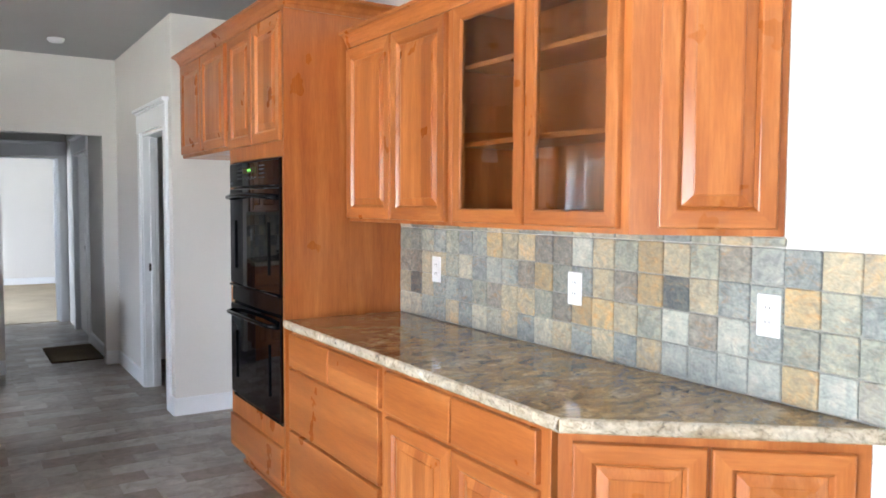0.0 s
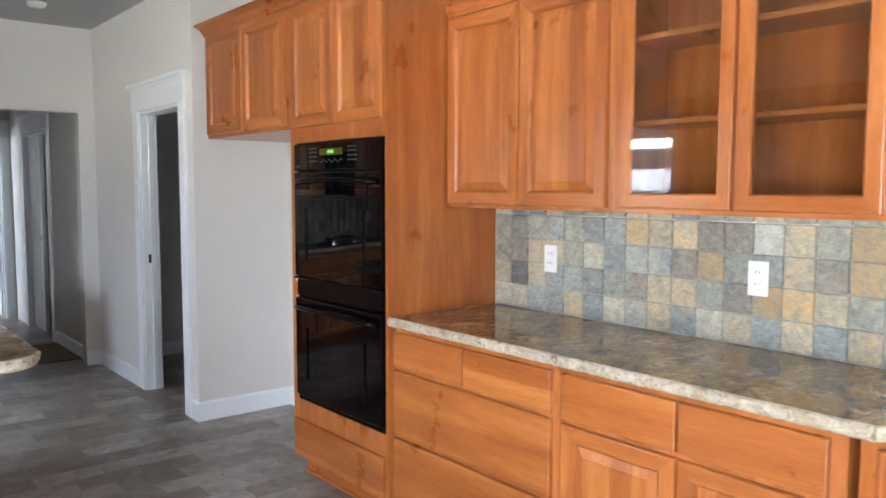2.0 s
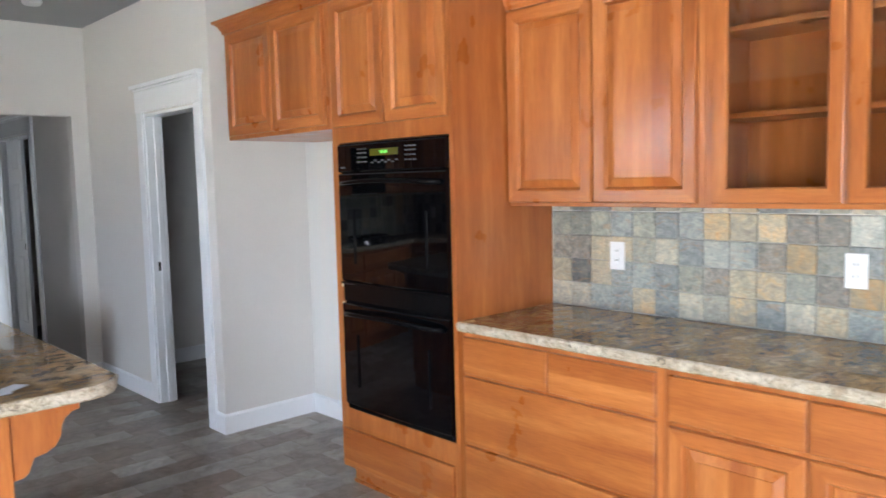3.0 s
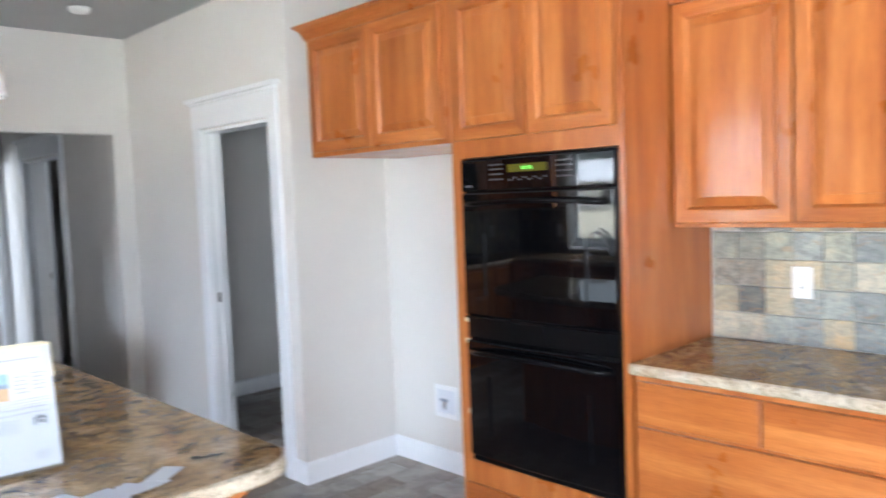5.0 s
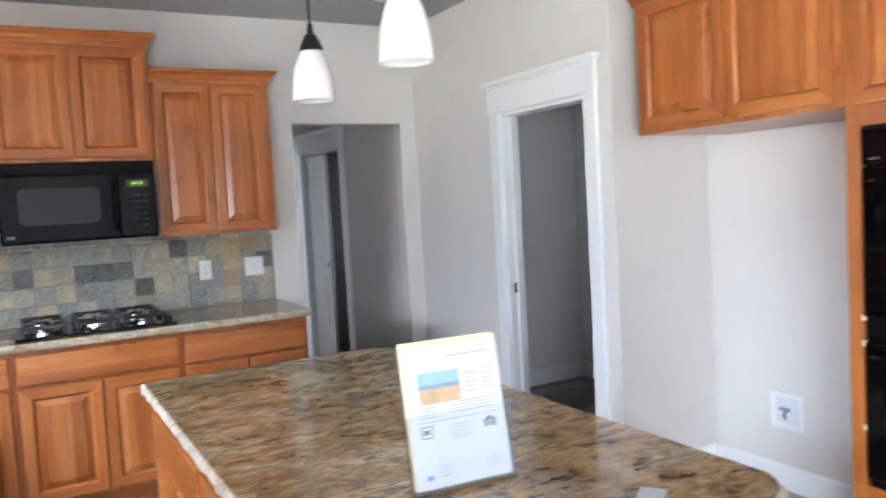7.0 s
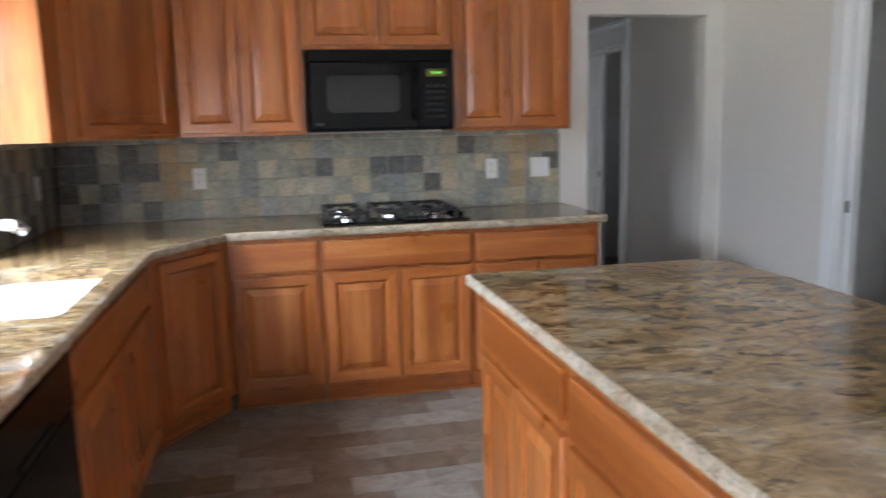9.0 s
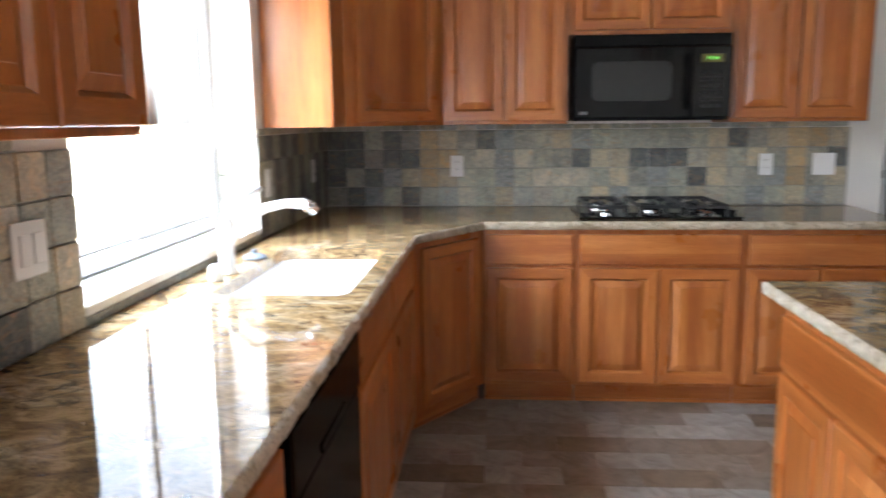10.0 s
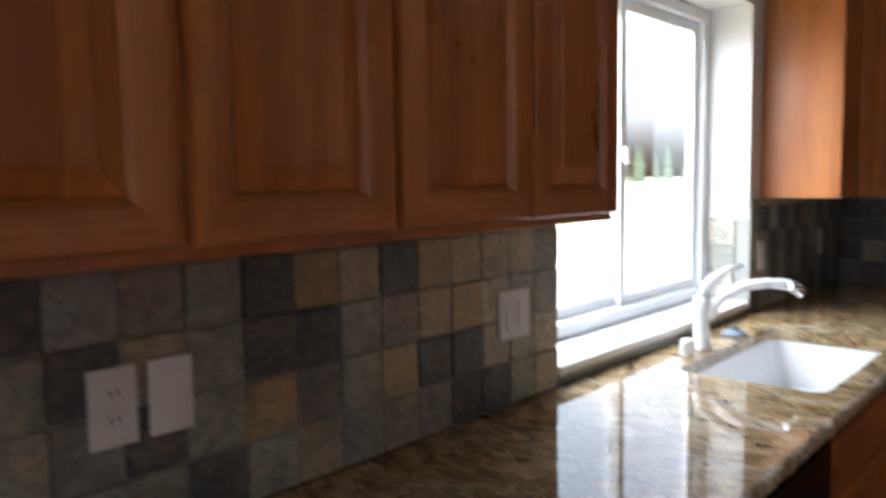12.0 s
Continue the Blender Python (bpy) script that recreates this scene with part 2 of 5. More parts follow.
def floor_vinyl():
    mat, n, l, bsdf = material("stone_tile_floor", rough=0.36)
    vec = coords(n, l, (1.0, 1.0, 1.0))
    cloud = noise_tex(n, l, vec, 8.0, 5, 0.68, 1.0)
    fine = noise_tex(n, l, vec, 45.0, 5, 0.7)
    info = n.new("ShaderNodeObjectInfo")
    geo = n.new("ShaderNodeNewGeometry")
    rnd = n.new("ShaderNodeMath"); rnd.operation = "ADD"
    l.new(info.outputs["Random"], rnd.inputs[0])
    l.new(geo.outputs["Random Per Island"], rnd.inputs[1])
    fr = n.new("ShaderNodeMath"); fr.operation = "FRACT"
    l.new(rnd.outputs[0], fr.inputs[0])
    tone = ramp(n, l, fr.outputs[0], [(0.0, (0.175, 0.132, 0.094)), (0.3, (0.225, 0.187, 0.15)), (0.6, (0.265, 0.236, 0.204)), (0.85, (0.315, 0.29, 0.262)), (1.0, (0.36, 0.336, 0.305))])
    c = mix(n, l, 0.9, tone, ramp(n, l, cloud, [(0.28, (0.56, 0.50, 0.43)), (0.5, (1, 1, 1)), (0.74, (1.45, 1.44, 1.42))]), "MULTIPLY")
    c = mix(n, l, 0.6, c, ramp(n, l, fine, [(0.3, (0.84, 0.84, 0.84)), (0.7, (1.1, 1.1, 1.1))]), "MULTIPLY")
    l.new(c, bsdf.inputs["Base Color"])
    bump(n, l, bsdf, cloud, 0.12, 0.004)
    return mat


FLOOR = floor_vinyl()


def clear_glass(name, tint=(1, 1, 1)):
    """Thin pane: clear, with the mirror gloss of glass."""
    mat = bpy.data.materials.new(name)
    mat.use_nodes = True
    n, l = mat.node_tree.nodes, mat.node_tree.links
    n.remove(n["Principled BSDF"])
    clear, gloss, mixed, fres = n.new("ShaderNodeBsdfTransparent"), n.new("ShaderNodeBsdfGlossy"), n.new("ShaderNodeMixShader"), n.new("ShaderNodeLayerWeight")
    clear.inputs["Color"].default_value = (*tint, 1)
    gloss.inputs["Roughness"].default_value = 0.02
    power, scale = n.new("ShaderNodeMath"), n.new("ShaderNodeMath")
    power.operation, power.inputs[1].default_value = "POWER", 4.0
    scale.operation, scale.inputs[1].default_value, scale.inputs[2].default_value = "MULTIPLY_ADD", 0.75, 0.045
    l.new(fres.outputs["Facing"], power.inputs[0])
    l.new(power.outputs[0], scale.inputs[0])
    l.new(scale.outputs[0], mixed.inputs[0])
    l.new(clear.outputs[0], mixed.inputs[1])
    l.new(gloss.outputs[0], mixed.inputs[2])
    l.new(mixed.outputs[0], n["Material Output"].inputs["Surface"])
    return mat


GLASS = clear_glass("clear_glass", (0.97, 0.98, 0.97))
# Grey tint added to clear panes, standing in for the dim cabinet inside.
CABINET_GLASS = clear_glass("dimming_cabinet_glass", (0.87, 0.88, 0.87))
ACRYLIC = clear_glass("clear_acrylic", (0.95, 0.96, 0.97))


def glow(name, colour, strength):
    mat, n, l, bsdf = material(name, 0.5, 0, colour)
    bsdf.inputs["Emission Color"].default_value = (*colour, 1)
    bsdf.inputs["Emission Strength"].default_value = strength
    return mat


DIGITS = glow("green_digits", (0.25, 1.0, 0.12), 0.03)
DIGIT_PANEL = plain("olive_display", (0.09, 0.08, 0.010), 0.15)

# ---- mesh helpers ----


def box(bm, x0, x1, y0, y1, z0, z1, bev=0.0, mat=0, segs=1):
    vs = [bm.verts.new((x, y, z)) for x in (x0, x1) for y in (y0, y1) for z in (z0, z1)]
    fs = [bm.faces.new([vs[i] for i in q]) for q in ((0, 1, 3, 2), (4, 6, 7, 5), (0, 4, 5, 1), (2, 3, 7, 6), (0, 2, 6, 4), (1, 5, 7, 3))]
    for f in fs:
        f.material_index = mat
    if bev:
        es = list({e for f in fs for e in f.edges})
        bmesh.ops.bevel(bm, geom=es, offset=bev, segments=segs, affect="EDGES", profile=0.5)
    return bm


def boxed(*args, **kw):
    return box(bmesh.new(), *args, **kw)


def part(name, bm, mats, parent=None, label="", smooth=False):
    """Links a bmesh as one mesh object, under a thing or a part if given."""
    me = bpy.data.meshes.new(name)
    bmesh.ops.recalc_face_normals(bm, faces=bm.faces)
    bm.to_mesh(me)
    bm.free()
    for m in mats if isinstance(mats, (list, tuple)) else [mats]:
        me.materials.append(m)
    if smooth:
        for p in me.polygons:
            p.use_smooth = True
    ob = new(name, me)
    if parent:
        ob.parent = parent
    if label:
        ob["label"] = label
    return ob


def thing(name, m, label, category, group="", kind=""):
    """An Empty at the base of a thing that parents its parts."""
    ob = new(name)
    ob.empty_display_size = 0.1
    ob.matrix_world = m
    return tagged(ob, label, category, group, kind)


def rings(bm, x0, x1, z0, z1, steps, cap=True, side=0, level=1):
    """Nested rectangles facing -y: each step is an inset and a y. Upright flanks take material side, level ones level."""
    loops = []
    for inset, y in steps:
        loops.append([bm.verts.new(p) for p in ((x0 + inset, y, z0 + inset), (x1 - inset, y, z0 + inset), (x1 - inset, y, z1 - inset), (x0 + inset, y, z1 - inset))])
    for a, b in zip(loops, loops[1:]):
        for i in range(4):
            f = bm.faces.new((a[i], a[(i + 1) % 4], b[(i + 1) % 4], b[i]))
            f.material_index = level if i % 2 == 0 else side
    if cap:
        f = bm.faces.new(loops[-1])
        f.material_index = side
    return bm


def lathe(bm, profile, segs=24, centre=(0, 0), mat=0):
    """Turns a profile of (radius, z) round a vertical axis."""
    loops = []
    for r, z in profile:
        loops.append([bm.verts.new((centre[0] + r * math.cos(2 * math.pi * i / segs), centre[1] + r * math.sin(2 * math.pi * i / segs), z)) for i in range(segs)])
    for a, b in zip(loops, loops[1:]):
        for i in range(segs):
            f = bm.faces.new((a[i], a[(i + 1) % segs], b[(i + 1) % segs], b[i]))
            f.material_index = mat
    for lp in (loops[0], loops[-1]):
        if len(lp) > 2:
            bm.faces.new(lp).material_index = mat
    return bm


def tube(bm, pts, radii, segs=10, mat=0):
    """A round tube along points, with a radius at each."""
    pts = [Vector(p) for p in pts]
    if not isinstance(radii, (list, tuple)):
        radii = [radii] * len(pts)
    loops, up = [], Vector((0.13, 0.21, 1)).normalized()
    for i, p in enumerate(pts):
        d = (pts[min(i + 1, len(pts) - 1)] - pts[max(i - 1, 0)]).normalized()
        a = d.cross(up)
        if a.length < 1e-3:
            a = d.cross(Vector((1, 0, 0)))
        a.normalize()
        b = d.cross(a)
        loops.append([bm.verts.new(p + radii[i] * (a * math.cos(2 * math.pi * k / segs) + b * math.sin(2 * math.pi * k / segs))) for k in range(segs)])
    for a, b in zip(loops, loops[1:]):
        for k in range(segs):
            bm.faces.new((a[k], a[(k + 1) % segs], b[(k + 1) % segs], b[k])).material_index = mat
    bm.faces.new(loops[0]).material_index = mat
    bm.faces.new(loops[-1]).material_index = mat
    return bm


# ---- structure ----


def wall(name, axis, p0, p1, a0, a1, z0, z1, holes=(), mat=WALL, label="", bev=0.0):
    """A wall of thickness p0..p1 across an axis, from a0 to a1 along it, with openings (a0, a1, z0, z1)."""
    bm = bmesh.new()
    cuts = sorted({a0, a1, *[h[0] for h in holes], *[h[1] for h in holes]})

    def put(b0, b1, c0, c1):
        if axis == "x":
            box(bm, p0, p1, b0, b1, c0, c1, bev)
        else:
            box(bm, b0, b1, p0, p1, c0, c1, bev)

    for b0, b1 in zip(cuts, cuts[1:]):
        here = sorted([h for h in holes if h[0] <= b0 and h[1] >= b1], key=lambda h: h[2])
        z = z0
        for h in here:
            if h[2] > z:
                put(b0, b1, z, h[2])
            z = h[3]
        if z < z1:
            put(b0, b1, z, z1)
    return tagged(part(name, bm, mat), label or "smooth off-white painted drywall", "wall", kind="structure")


WIN = (5.225, 6.575, 0.965, 2.10)
wall("wall_east", "x", XE, XE + 0.12, YS, Y_ALC, 0, CEIL)
wall("wall_alcove", "y", Y_ALC, Y_ALC + 0.11, XP, XE + 0.12, 0, CEIL)
wall("wall_pantry", "x", XP, XP + 0.115, Y_ALC + 0.11, YN, 0, CEIL, [(5.975, 6.75, 0, 1.97)])
wall("wall_north", "y", YN, YN + 0.115, XW - 0.2, XE + 0.9, 0, CEIL, [(0.81, 1.595, 0, 2.035)])
# The second hole is unseen, added only to let light in from the west.
wall("wall_west", "x", XW - 0.24, XW, YS, YN, 0, CEIL, [WIN, (-1.6, 2.3, 0.08, 2.14)])
wall("wall_south", "y", YS - 0.12, YS, XW - 0.2, XE + 0.12, 0, CEIL)
wall("wall_pantry_back", "x", XE + 0.78, XE + 0.9, Y_ALC, YN, 0, CEIL, mat=DIM_WALL)
wall("wall_pantry_side", "y", Y_ALC - 0.004, Y_ALC + 0.11, XE + 0.12, XE + 0.9, 0, CEIL, mat=DIM_WALL)
wall("wall_hall_east", "x", 1.64, 1.75, YN + 0.115, 10.75, 0, CEIL, [(9.08, 10.06, 0, 1.98)], mat=DIM_WALL)
wall("wall_hall_west", "x", 0.50, 0.61, YN + 0.115, 10.75, 0, CEIL, mat=DIM_WALL)
wall("wall_hall_end", "y", 10.75, 10.86, -1.6, 3.3, 0, CEIL, [(0.77, 1.56, 0, 1.98)], mat=DIM_WALL)
wall("wall_closet_back", "x", 2.9, 3.0, YN + 0.115, 10.75, 0, CEIL, mat=DIM_WALL)
wall("wall_far_north", "y", 15.7, 15.8, -1.6, 3.3, 0, CEIL)
# This hole is unseen, placed for the light on the carpet.
wall("wall_far_west", "x", -1.6, -1.5, 10.86, 15.7, 0, CEIL, [(11.8, 13.4, 0.9, 2.1)])
wall("wall_far_east", "x", 3.2, 3.3, 10.86, 15.7, 0, CEIL)

tagged(part("ceiling", boxed(XW - 0.2, XE + 0.9, YS - 0.12, 15.8, CEIL, CEIL + 0.12), CEILING), "flat white textured ceiling, its dimness put into a grey colour", "ceiling", kind="structure")
floor = tagged(part("floor", boxed(XW - 0.2, 3.3, YS - 0.12, 10.81, -0.1, -0.006), GROUT), "grey and brown stone-look tile floor", "floor", kind="structure")
tagged(part("carpet", boxed(-1.6, 3.3, 10.81, 15.8, -0.1, 0.004), CARPET), "beige carpet in the far room", "carpet", kind="structure")


def baseboard(x0, y0, x1, y1, nx, ny, h=0.12, t=0.014):
    """A skirting from one point to another, standing out along (nx, ny)."""
    bm = bmesh.new()
    d = Vector((x1 - x0, y1 - y0))
    prof = [(0, 0.0), (t, 0.0), (t, h - 0.012), (t * 0.45, h), (0, h)]
    ends = []
    for px, py in ((x0, y0), (x1, y1)):
        ends.append([bm.verts.new((px + nx * o, py + ny * o, z)) for o, z in prof])
    for i in range(len(prof)):
        bm.faces.new((ends[0][i], ends[0][(i + 1) % 5], ends[1][(i + 1) % 5], ends[1][i]))
    bm.faces.new(ends[0]), bm.faces.new(ends[1])
    return tagged(part("baseboard", bm, TRIM), "white painted wooden baseboard", "baseboard", kind="structure")


baseboard(XP, Y_ALC, XE, Y_ALC, 0, -1)
baseboard(XE, 4.645, XE, Y_ALC - 0.014, -1, 0)
baseboard(XP, Y_ALC - 0.014, XP, 5.886, -1, 0)
baseboard(XP, 6.84, XP, YN, -1, 0)
baseboard(0.63, YN, 0.81, YN, 0, -1)
baseboard(1.595, YN, XP - 0.014, YN, 0, -1)
baseboard(1.64, YN + 0.115, 1.64, 8.99, -1, 0)
baseboard(0.61, YN + 0.115, 0.61, 10.75, 1, 0)
baseboard(-1.5, 15.7, 3.2, 15.7, 0, -1)
baseboard(XE + 0.78, 5.9, XE + 0.78, YN, -1, 0)
baseboard(XE, YS, XE, 1.44, -1, 0)
baseboard(XP + 0.115, YN, XE + 0.78, YN, 0, -1)


def casing(name, axis, plane, out, a0, a1, top, depth, label, cap=True):
    """Door casing of flat boards with a capped header, and the jamb lining of the opening."""
    def put(bm, p0, p1, b0, b1, c0, c1, bev=0.003):
        p0, p1 = sorted((p0, p1))
        return box(bm, p0, p1, b0, b1, c0, c1, bev) if axis == "x" else box(bm, b0, b1, p0, p1, c0, c1, bev)
    root = thing(name, pose(0, 0, 0), label, "door frame", kind="structure")
    w, t = 0.088, 0.018
    part("side_casing", put(bmesh.new(), plane, plane + out * t, a0 - w, a0 + 0.006, 0, top + 0.006), TRIM, root)
    part("side_casing", put(bmesh.new(), plane, plane + out * t, a1 - 0.006, a1 + w, 0, top + 0.006), TRIM, root)
    hb = put(bmesh.new(), plane, plane + out * (t + 0.004), a0 - w - 0.006, a1 + w + 0.006, top + 0.006, top + 0.15)
    part("header", hb, TRIM, root)
    if cap:
        cb = put(bmesh.new(), plane, plane + out * (t + 0.012), a0 - w - 0.012, a1 + w + 0.012, top + 0.150, top + 0.165)
        put(cb, plane, plane + out * (t + 0.030), a0 - w - 0.03, a1 + w + 0.03, top + 0.165, top + 0.19)
        part("cap_moulding", cb, TRIM, root)
    for b0, b1, c0, c1 in ((a0, a0 + 0.018, 0, top), (a1 - 0.018, a1, 0, top), (a0 + 0.018, a1 - 0.018, top - 0.018, top)):
        part("jamb", put(bmesh.new(), plane + out * 0.001, plane - out * depth, b0, b1, c0, c1, 0.002), TRIM, root)
    for b0, b1 in ((a0 + 0.018, a0 + 0.030), (a1 - 0.030, a1 - 0.018)):
        part("door_stop", put(bmesh.new(), plane - out * (depth * 0.45), plane - out * (depth * 0.75), b0, b1, 0, top - 0.018, 0.002), TRIM, root)
    return root


pantry = casing("door_frame_pantry", "x", XP, -1, 5.975, 6.75, 1.97, 0.115, "white cased pantry doorway with a black strike plate")
part("strike_plate", boxed(XP + 0.034, XP + 0.068, 6.7285, 6.7325, 0.915, 0.975), BRONZE, pantry, "black strike plate")
hall_door = casing("door_frame_hall", "x", 1.64, -1, 9.08, 10.06, 1.98, 0.11, "white cased doorway in the hall")
casing("door_frame_far", "y", 10.75, -1, 0.77, 1.56, 1.98, 0.11, "white cased doorway to the carpeted room")

# ---- cabinets ----
E_FACE, N_FACE, W_FACE = 1.765, 7.168, -1.620


def east(y, x=E_FACE, z=0.0):
    return pose(x, y, z, 0, 0, -90)


def north(x, y=N_FACE, z=0.0):
    return pose(x, y, z)


def west(y, x=W_FACE, z=0.0):
    return pose(x, y, z, 0, 0, 90)


def panel_door(parent, x0, x1, z0, z1, name="door"):
    """A raised-panel door of stiles, rails and a panel."""
    g = 0.0015
    x0, x1, z0, z1 = x0 + g, x1 - g, z0 + g, z1 - g
    bm = rings(bmesh.new(), x0, x1, z0, z1, [(0, -0.001), (0, -0.014), (0.0025, -0.0195), (0.006, -0.0205), (0.046, -0.0205), (0.050, -0.0195), (0.057, -0.011), (0.060, -0.006)], cap=False)
    door = part(name, bm, [WOOD_V, WOOD_H], parent)
    bm = rings(bmesh.new(), x0 + 0.0585, x1 - 0.0585, z0 + 0.0585, z1 - 0.0585, [(0, -0.0045), (0.004, -0.0085), (0.032, -0.0165), (0.033, -0.019), (0.036, -0.0195)], side=0, level=0)
    part("raised_panel", bm, WOOD_P, door)
    return door


def drawer(parent, x0, x1, z0, z1):
    g = 0.0015
    bm = rings(bmesh.new(), x0 + g, x1 - g, z0 + g, z1 - g, [(0, -0.001), (0, -0.0175), (0.0012, -0.0195), (0.0035, -0.0207), (0.006, -0.021)], side=0, level=0)
    return part("drawer_front", bm, WOOD_D, parent)


def glass_door(parent, x0, x1, z0, z1):
    bm = rings(bmesh.new(), x0 + 0.0015, x1 - 0.0015, z0, z1, [(0.052, 0.0), (0, -0.0), (0, -0.014), (0.0025, -0.0195), (0.006, -0.0205), (0.046, -0.0205), (0.052, -0.012), (0.052, 0.0)], cap=False)
    door = part("glass_door", bm, [WOOD_V, WOOD_H], parent, "wood-framed clear glass door")
    hw, hh = (x1 - x0) / 2 - 0.049, (z1 - z0) / 2 - 0.049
    pane = part("pane", boxed(-hw, hw, -0.0015, 0.0015, -hh, hh), CABINET_GLASS, door, "clear glass pane")
    pane.matrix_local = pose((x0 + x1) / 2, -0.009, (z0 + z1) / 2, -0.5, 0, 1.5)
    return door


def crown(parent, w, d, h, left=True, right=True):
    """Crown moulding round the top of a cabinet."""
    bm = bmesh.new()
    prof = [(0.0, -0.012), (0.010, -0.012), (0.012, 0.004), (0.018, 0.010), (0.026, 0.030), (0.042, 0.044), (0.052, 0.047), (0.052, 0.060), (0.0, 0.060)]
    path = ([(0, d, -1, 0)] if left else []) + [(0, 0, -1 if left else 0, -1), (w, 0, 1 if right else 0, -1)] + ([(w, d, 1, 0)] if right else [])
    loops = [[bm.verts.new((x + sx * o, y + sy * o, h + z)) for o, z in prof] for x, y, sx, sy in path]
    k = len(prof)
    for a, b in zip(loops, loops[1:]):
        for i in range(k):
            bm.faces.new((a[i], a[(i + 1) % k], b[(i + 1) % k], b[i]))
    bm.faces.new(loops[0]), bm.faces.new(loops[-1])
    return part("crown_moulding", bm, WOOD_H, parent)


def cabinet(m, w, d, z0, z1, label, group, fronts=(), toe=False, crowned=None, name="cabinet", category="cabinet", low=None):
    """A closed cabinet. Local x runs to its right, y into it. fronts: (kind, x0, x1, z0, z1)."""
    root = thing(name, m, label, category, group)
    part("body", boxed(0, w, 0, d, z0 + (0.105 if toe else 0), low or z1, 0.0015), WOOD_V, root)
    if low:
        part("top_rail", boxed(0, w, 0, 0.018, low, z1), WOOD_H, root)
    if toe:
        part("toe_kick", boxed(0.002, w - 0.002, 0.07, 0.085, 0.0, 0.105), WOOD_H, root)
        part("shoe_moulding", boxed(0.002, w - 0.002, 0.056, 0.07, 0.0, 0.018, 0.004), WOOD_H, root)
    for kind, x0, x1, c0, c1 in fronts:
        if kind == "door":
            panel_door(root, x0, x1, c0, c1)
        elif kind == "drawer":
            drawer(root, x0, x1, c0, c1)
    if crowned is not None:
        crown(root, w, d, z1, *crowned)
    return root


WOODEN = "cherry-stained wood"
G_E, G_N, G_W = "cabinets beside the double oven", "cabinets beside the cooktop", "cabinets along the sink window"
E_TOP, N_TOP = 2.185, 2.245
UD = XE - 2.058       # depth of the wall cabinets

# east run: over the alcove, oven tower, wall cabinets, base cabinets
cabinet(east(5.647, 1.747), 1.005, XE - 1.75, 1.735, 2.335, WOODEN + " cabinet with two raised-panel doors over the alcove", G_E,
        [("door", 0.03, 0.50, 1.755, 2.315), ("door", 0.505, 0.975, 1.755, 2.315)], crowned=(True, False), name="wall_cabinet")
tower = cabinet(east(4.640, 1.747), 0.835, XE - 1.75, 0.0, 0.40, WOODEN + " oven tower with two doors above and a drawer below", G_E,
                [("drawer", 0.03, 0.80, 0.125, 0.305)], toe=True, name="oven_tower")
part("upper_body", boxed(0, 0.835, 0, XE - 1.75, 1.665, 2.335, 0.0015), WOOD_V, tower)
part("side_panel", boxed(0.0, 0.055, 0, XE - 1.75, 0.40, 1.665), WOOD_V, tower)
part("side_panel", boxed(0.815, 0.838, -0.012, XE - 1.75, 0.105, 2.335), WOOD_P, tower)
part("back_panel", boxed(0.055, 0.81, 0.50, XE - 1.75, 0.40, 1.665), WOOD_V, tower)
panel_door(tower, 0.03, 0.413, 1.735, 2.315)
panel_door(tower, 0.419, 0.802, 1.735, 2.315)
crown(tower, 0.838, XE - 1.75, 2.335, False, True)

cabinet(east(3.800, 2.058), 0.890, UD - 0.003, UPPER, E_TOP, WOODEN + " wall cabinet with two raised-panel doors", G_E,
        [("door", 0.008, 0.434, 1.380, 2.168), ("door", 0.440, 0.866, 1.380, 2.168)], crowned=(False, False), name="wall_cabinet")
def late_end_cabinet():
    """The slanted wall cabinet at the end of the east run."""
    angled_cabinet((2.058, 2.004), (XE - 0.004, 1.715), [(XE - 0.004, 2.004)], UPPER, E_TOP, WOODEN + " slanted end wall cabinet with a raised-panel door", G_E,
                   [(0.075, 0.385, 1.384, 2.168)], toe=False, crowned=True, name="wall_cabinet")



def glass_cabinet(m, w, d, z0, z1):
    root = thing("glass_cabinet", m, WOODEN + " wall cabinet with two glass doors and empty shelves", "cabinet", G_E)
    part("side_panel", boxed(0, 0.018, 0.018, d, z0, z1), WOOD_V, root)
    part("side_panel", boxed(w - 0.018, w, 0.018, d, z0, z1), WOOD_V, root)
    part("back_panel", boxed(0.018, w - 0.018, d - 0.012, d, z0, z1), WOOD_P, root)
    part("bottom", boxed(0.018, w - 0.018, 0.018, d - 0.012, z0, z0 + 0.02), WOOD_H, root)
    part("top", boxed(0.018, w - 0.018, 0.018, d - 0.012, z1 - 0.02, z1), WOOD_H, root)
    for x0, x1, c0, c1 in ((0, 0.045, z0, z1), (w - 0.045, w, z0, z1), (w / 2 - 0.03, w / 2 + 0.03, z0 + 0.035, z1 - 0.04)):
        part("face_stile", boxed(x0, x1, 0, 0.018, c0, c1), WOOD_V, root)
    part("face_rail", boxed(0.045, w - 0.045, 0, 0.018, z0, z0 + 0.035), WOOD_H, root)
    part("face_rail", boxed(0.045, w - 0.045, 0, 0.018, z1 - 0.04, z1), WOOD_H, root)
    for z in (1.680, 1.965):
        part("shelf", boxed(0.02, w - 0.02, 0.035, d - 0.013, z - 0.019, z, 0.002), WOOD_H, root)
    glass_door(root, 0.03, w / 2 - 0.004, 1.382, 2.168)
    glass_door(root, w / 2 + 0.004, w - 0.03, 1.382, 2.168)
    crown(root, w, d, z1, False, False)
    return root


glass_cabinet(east(2.909, 2.058), 0.904, UD - 0.003, UPPER, E_TOP)

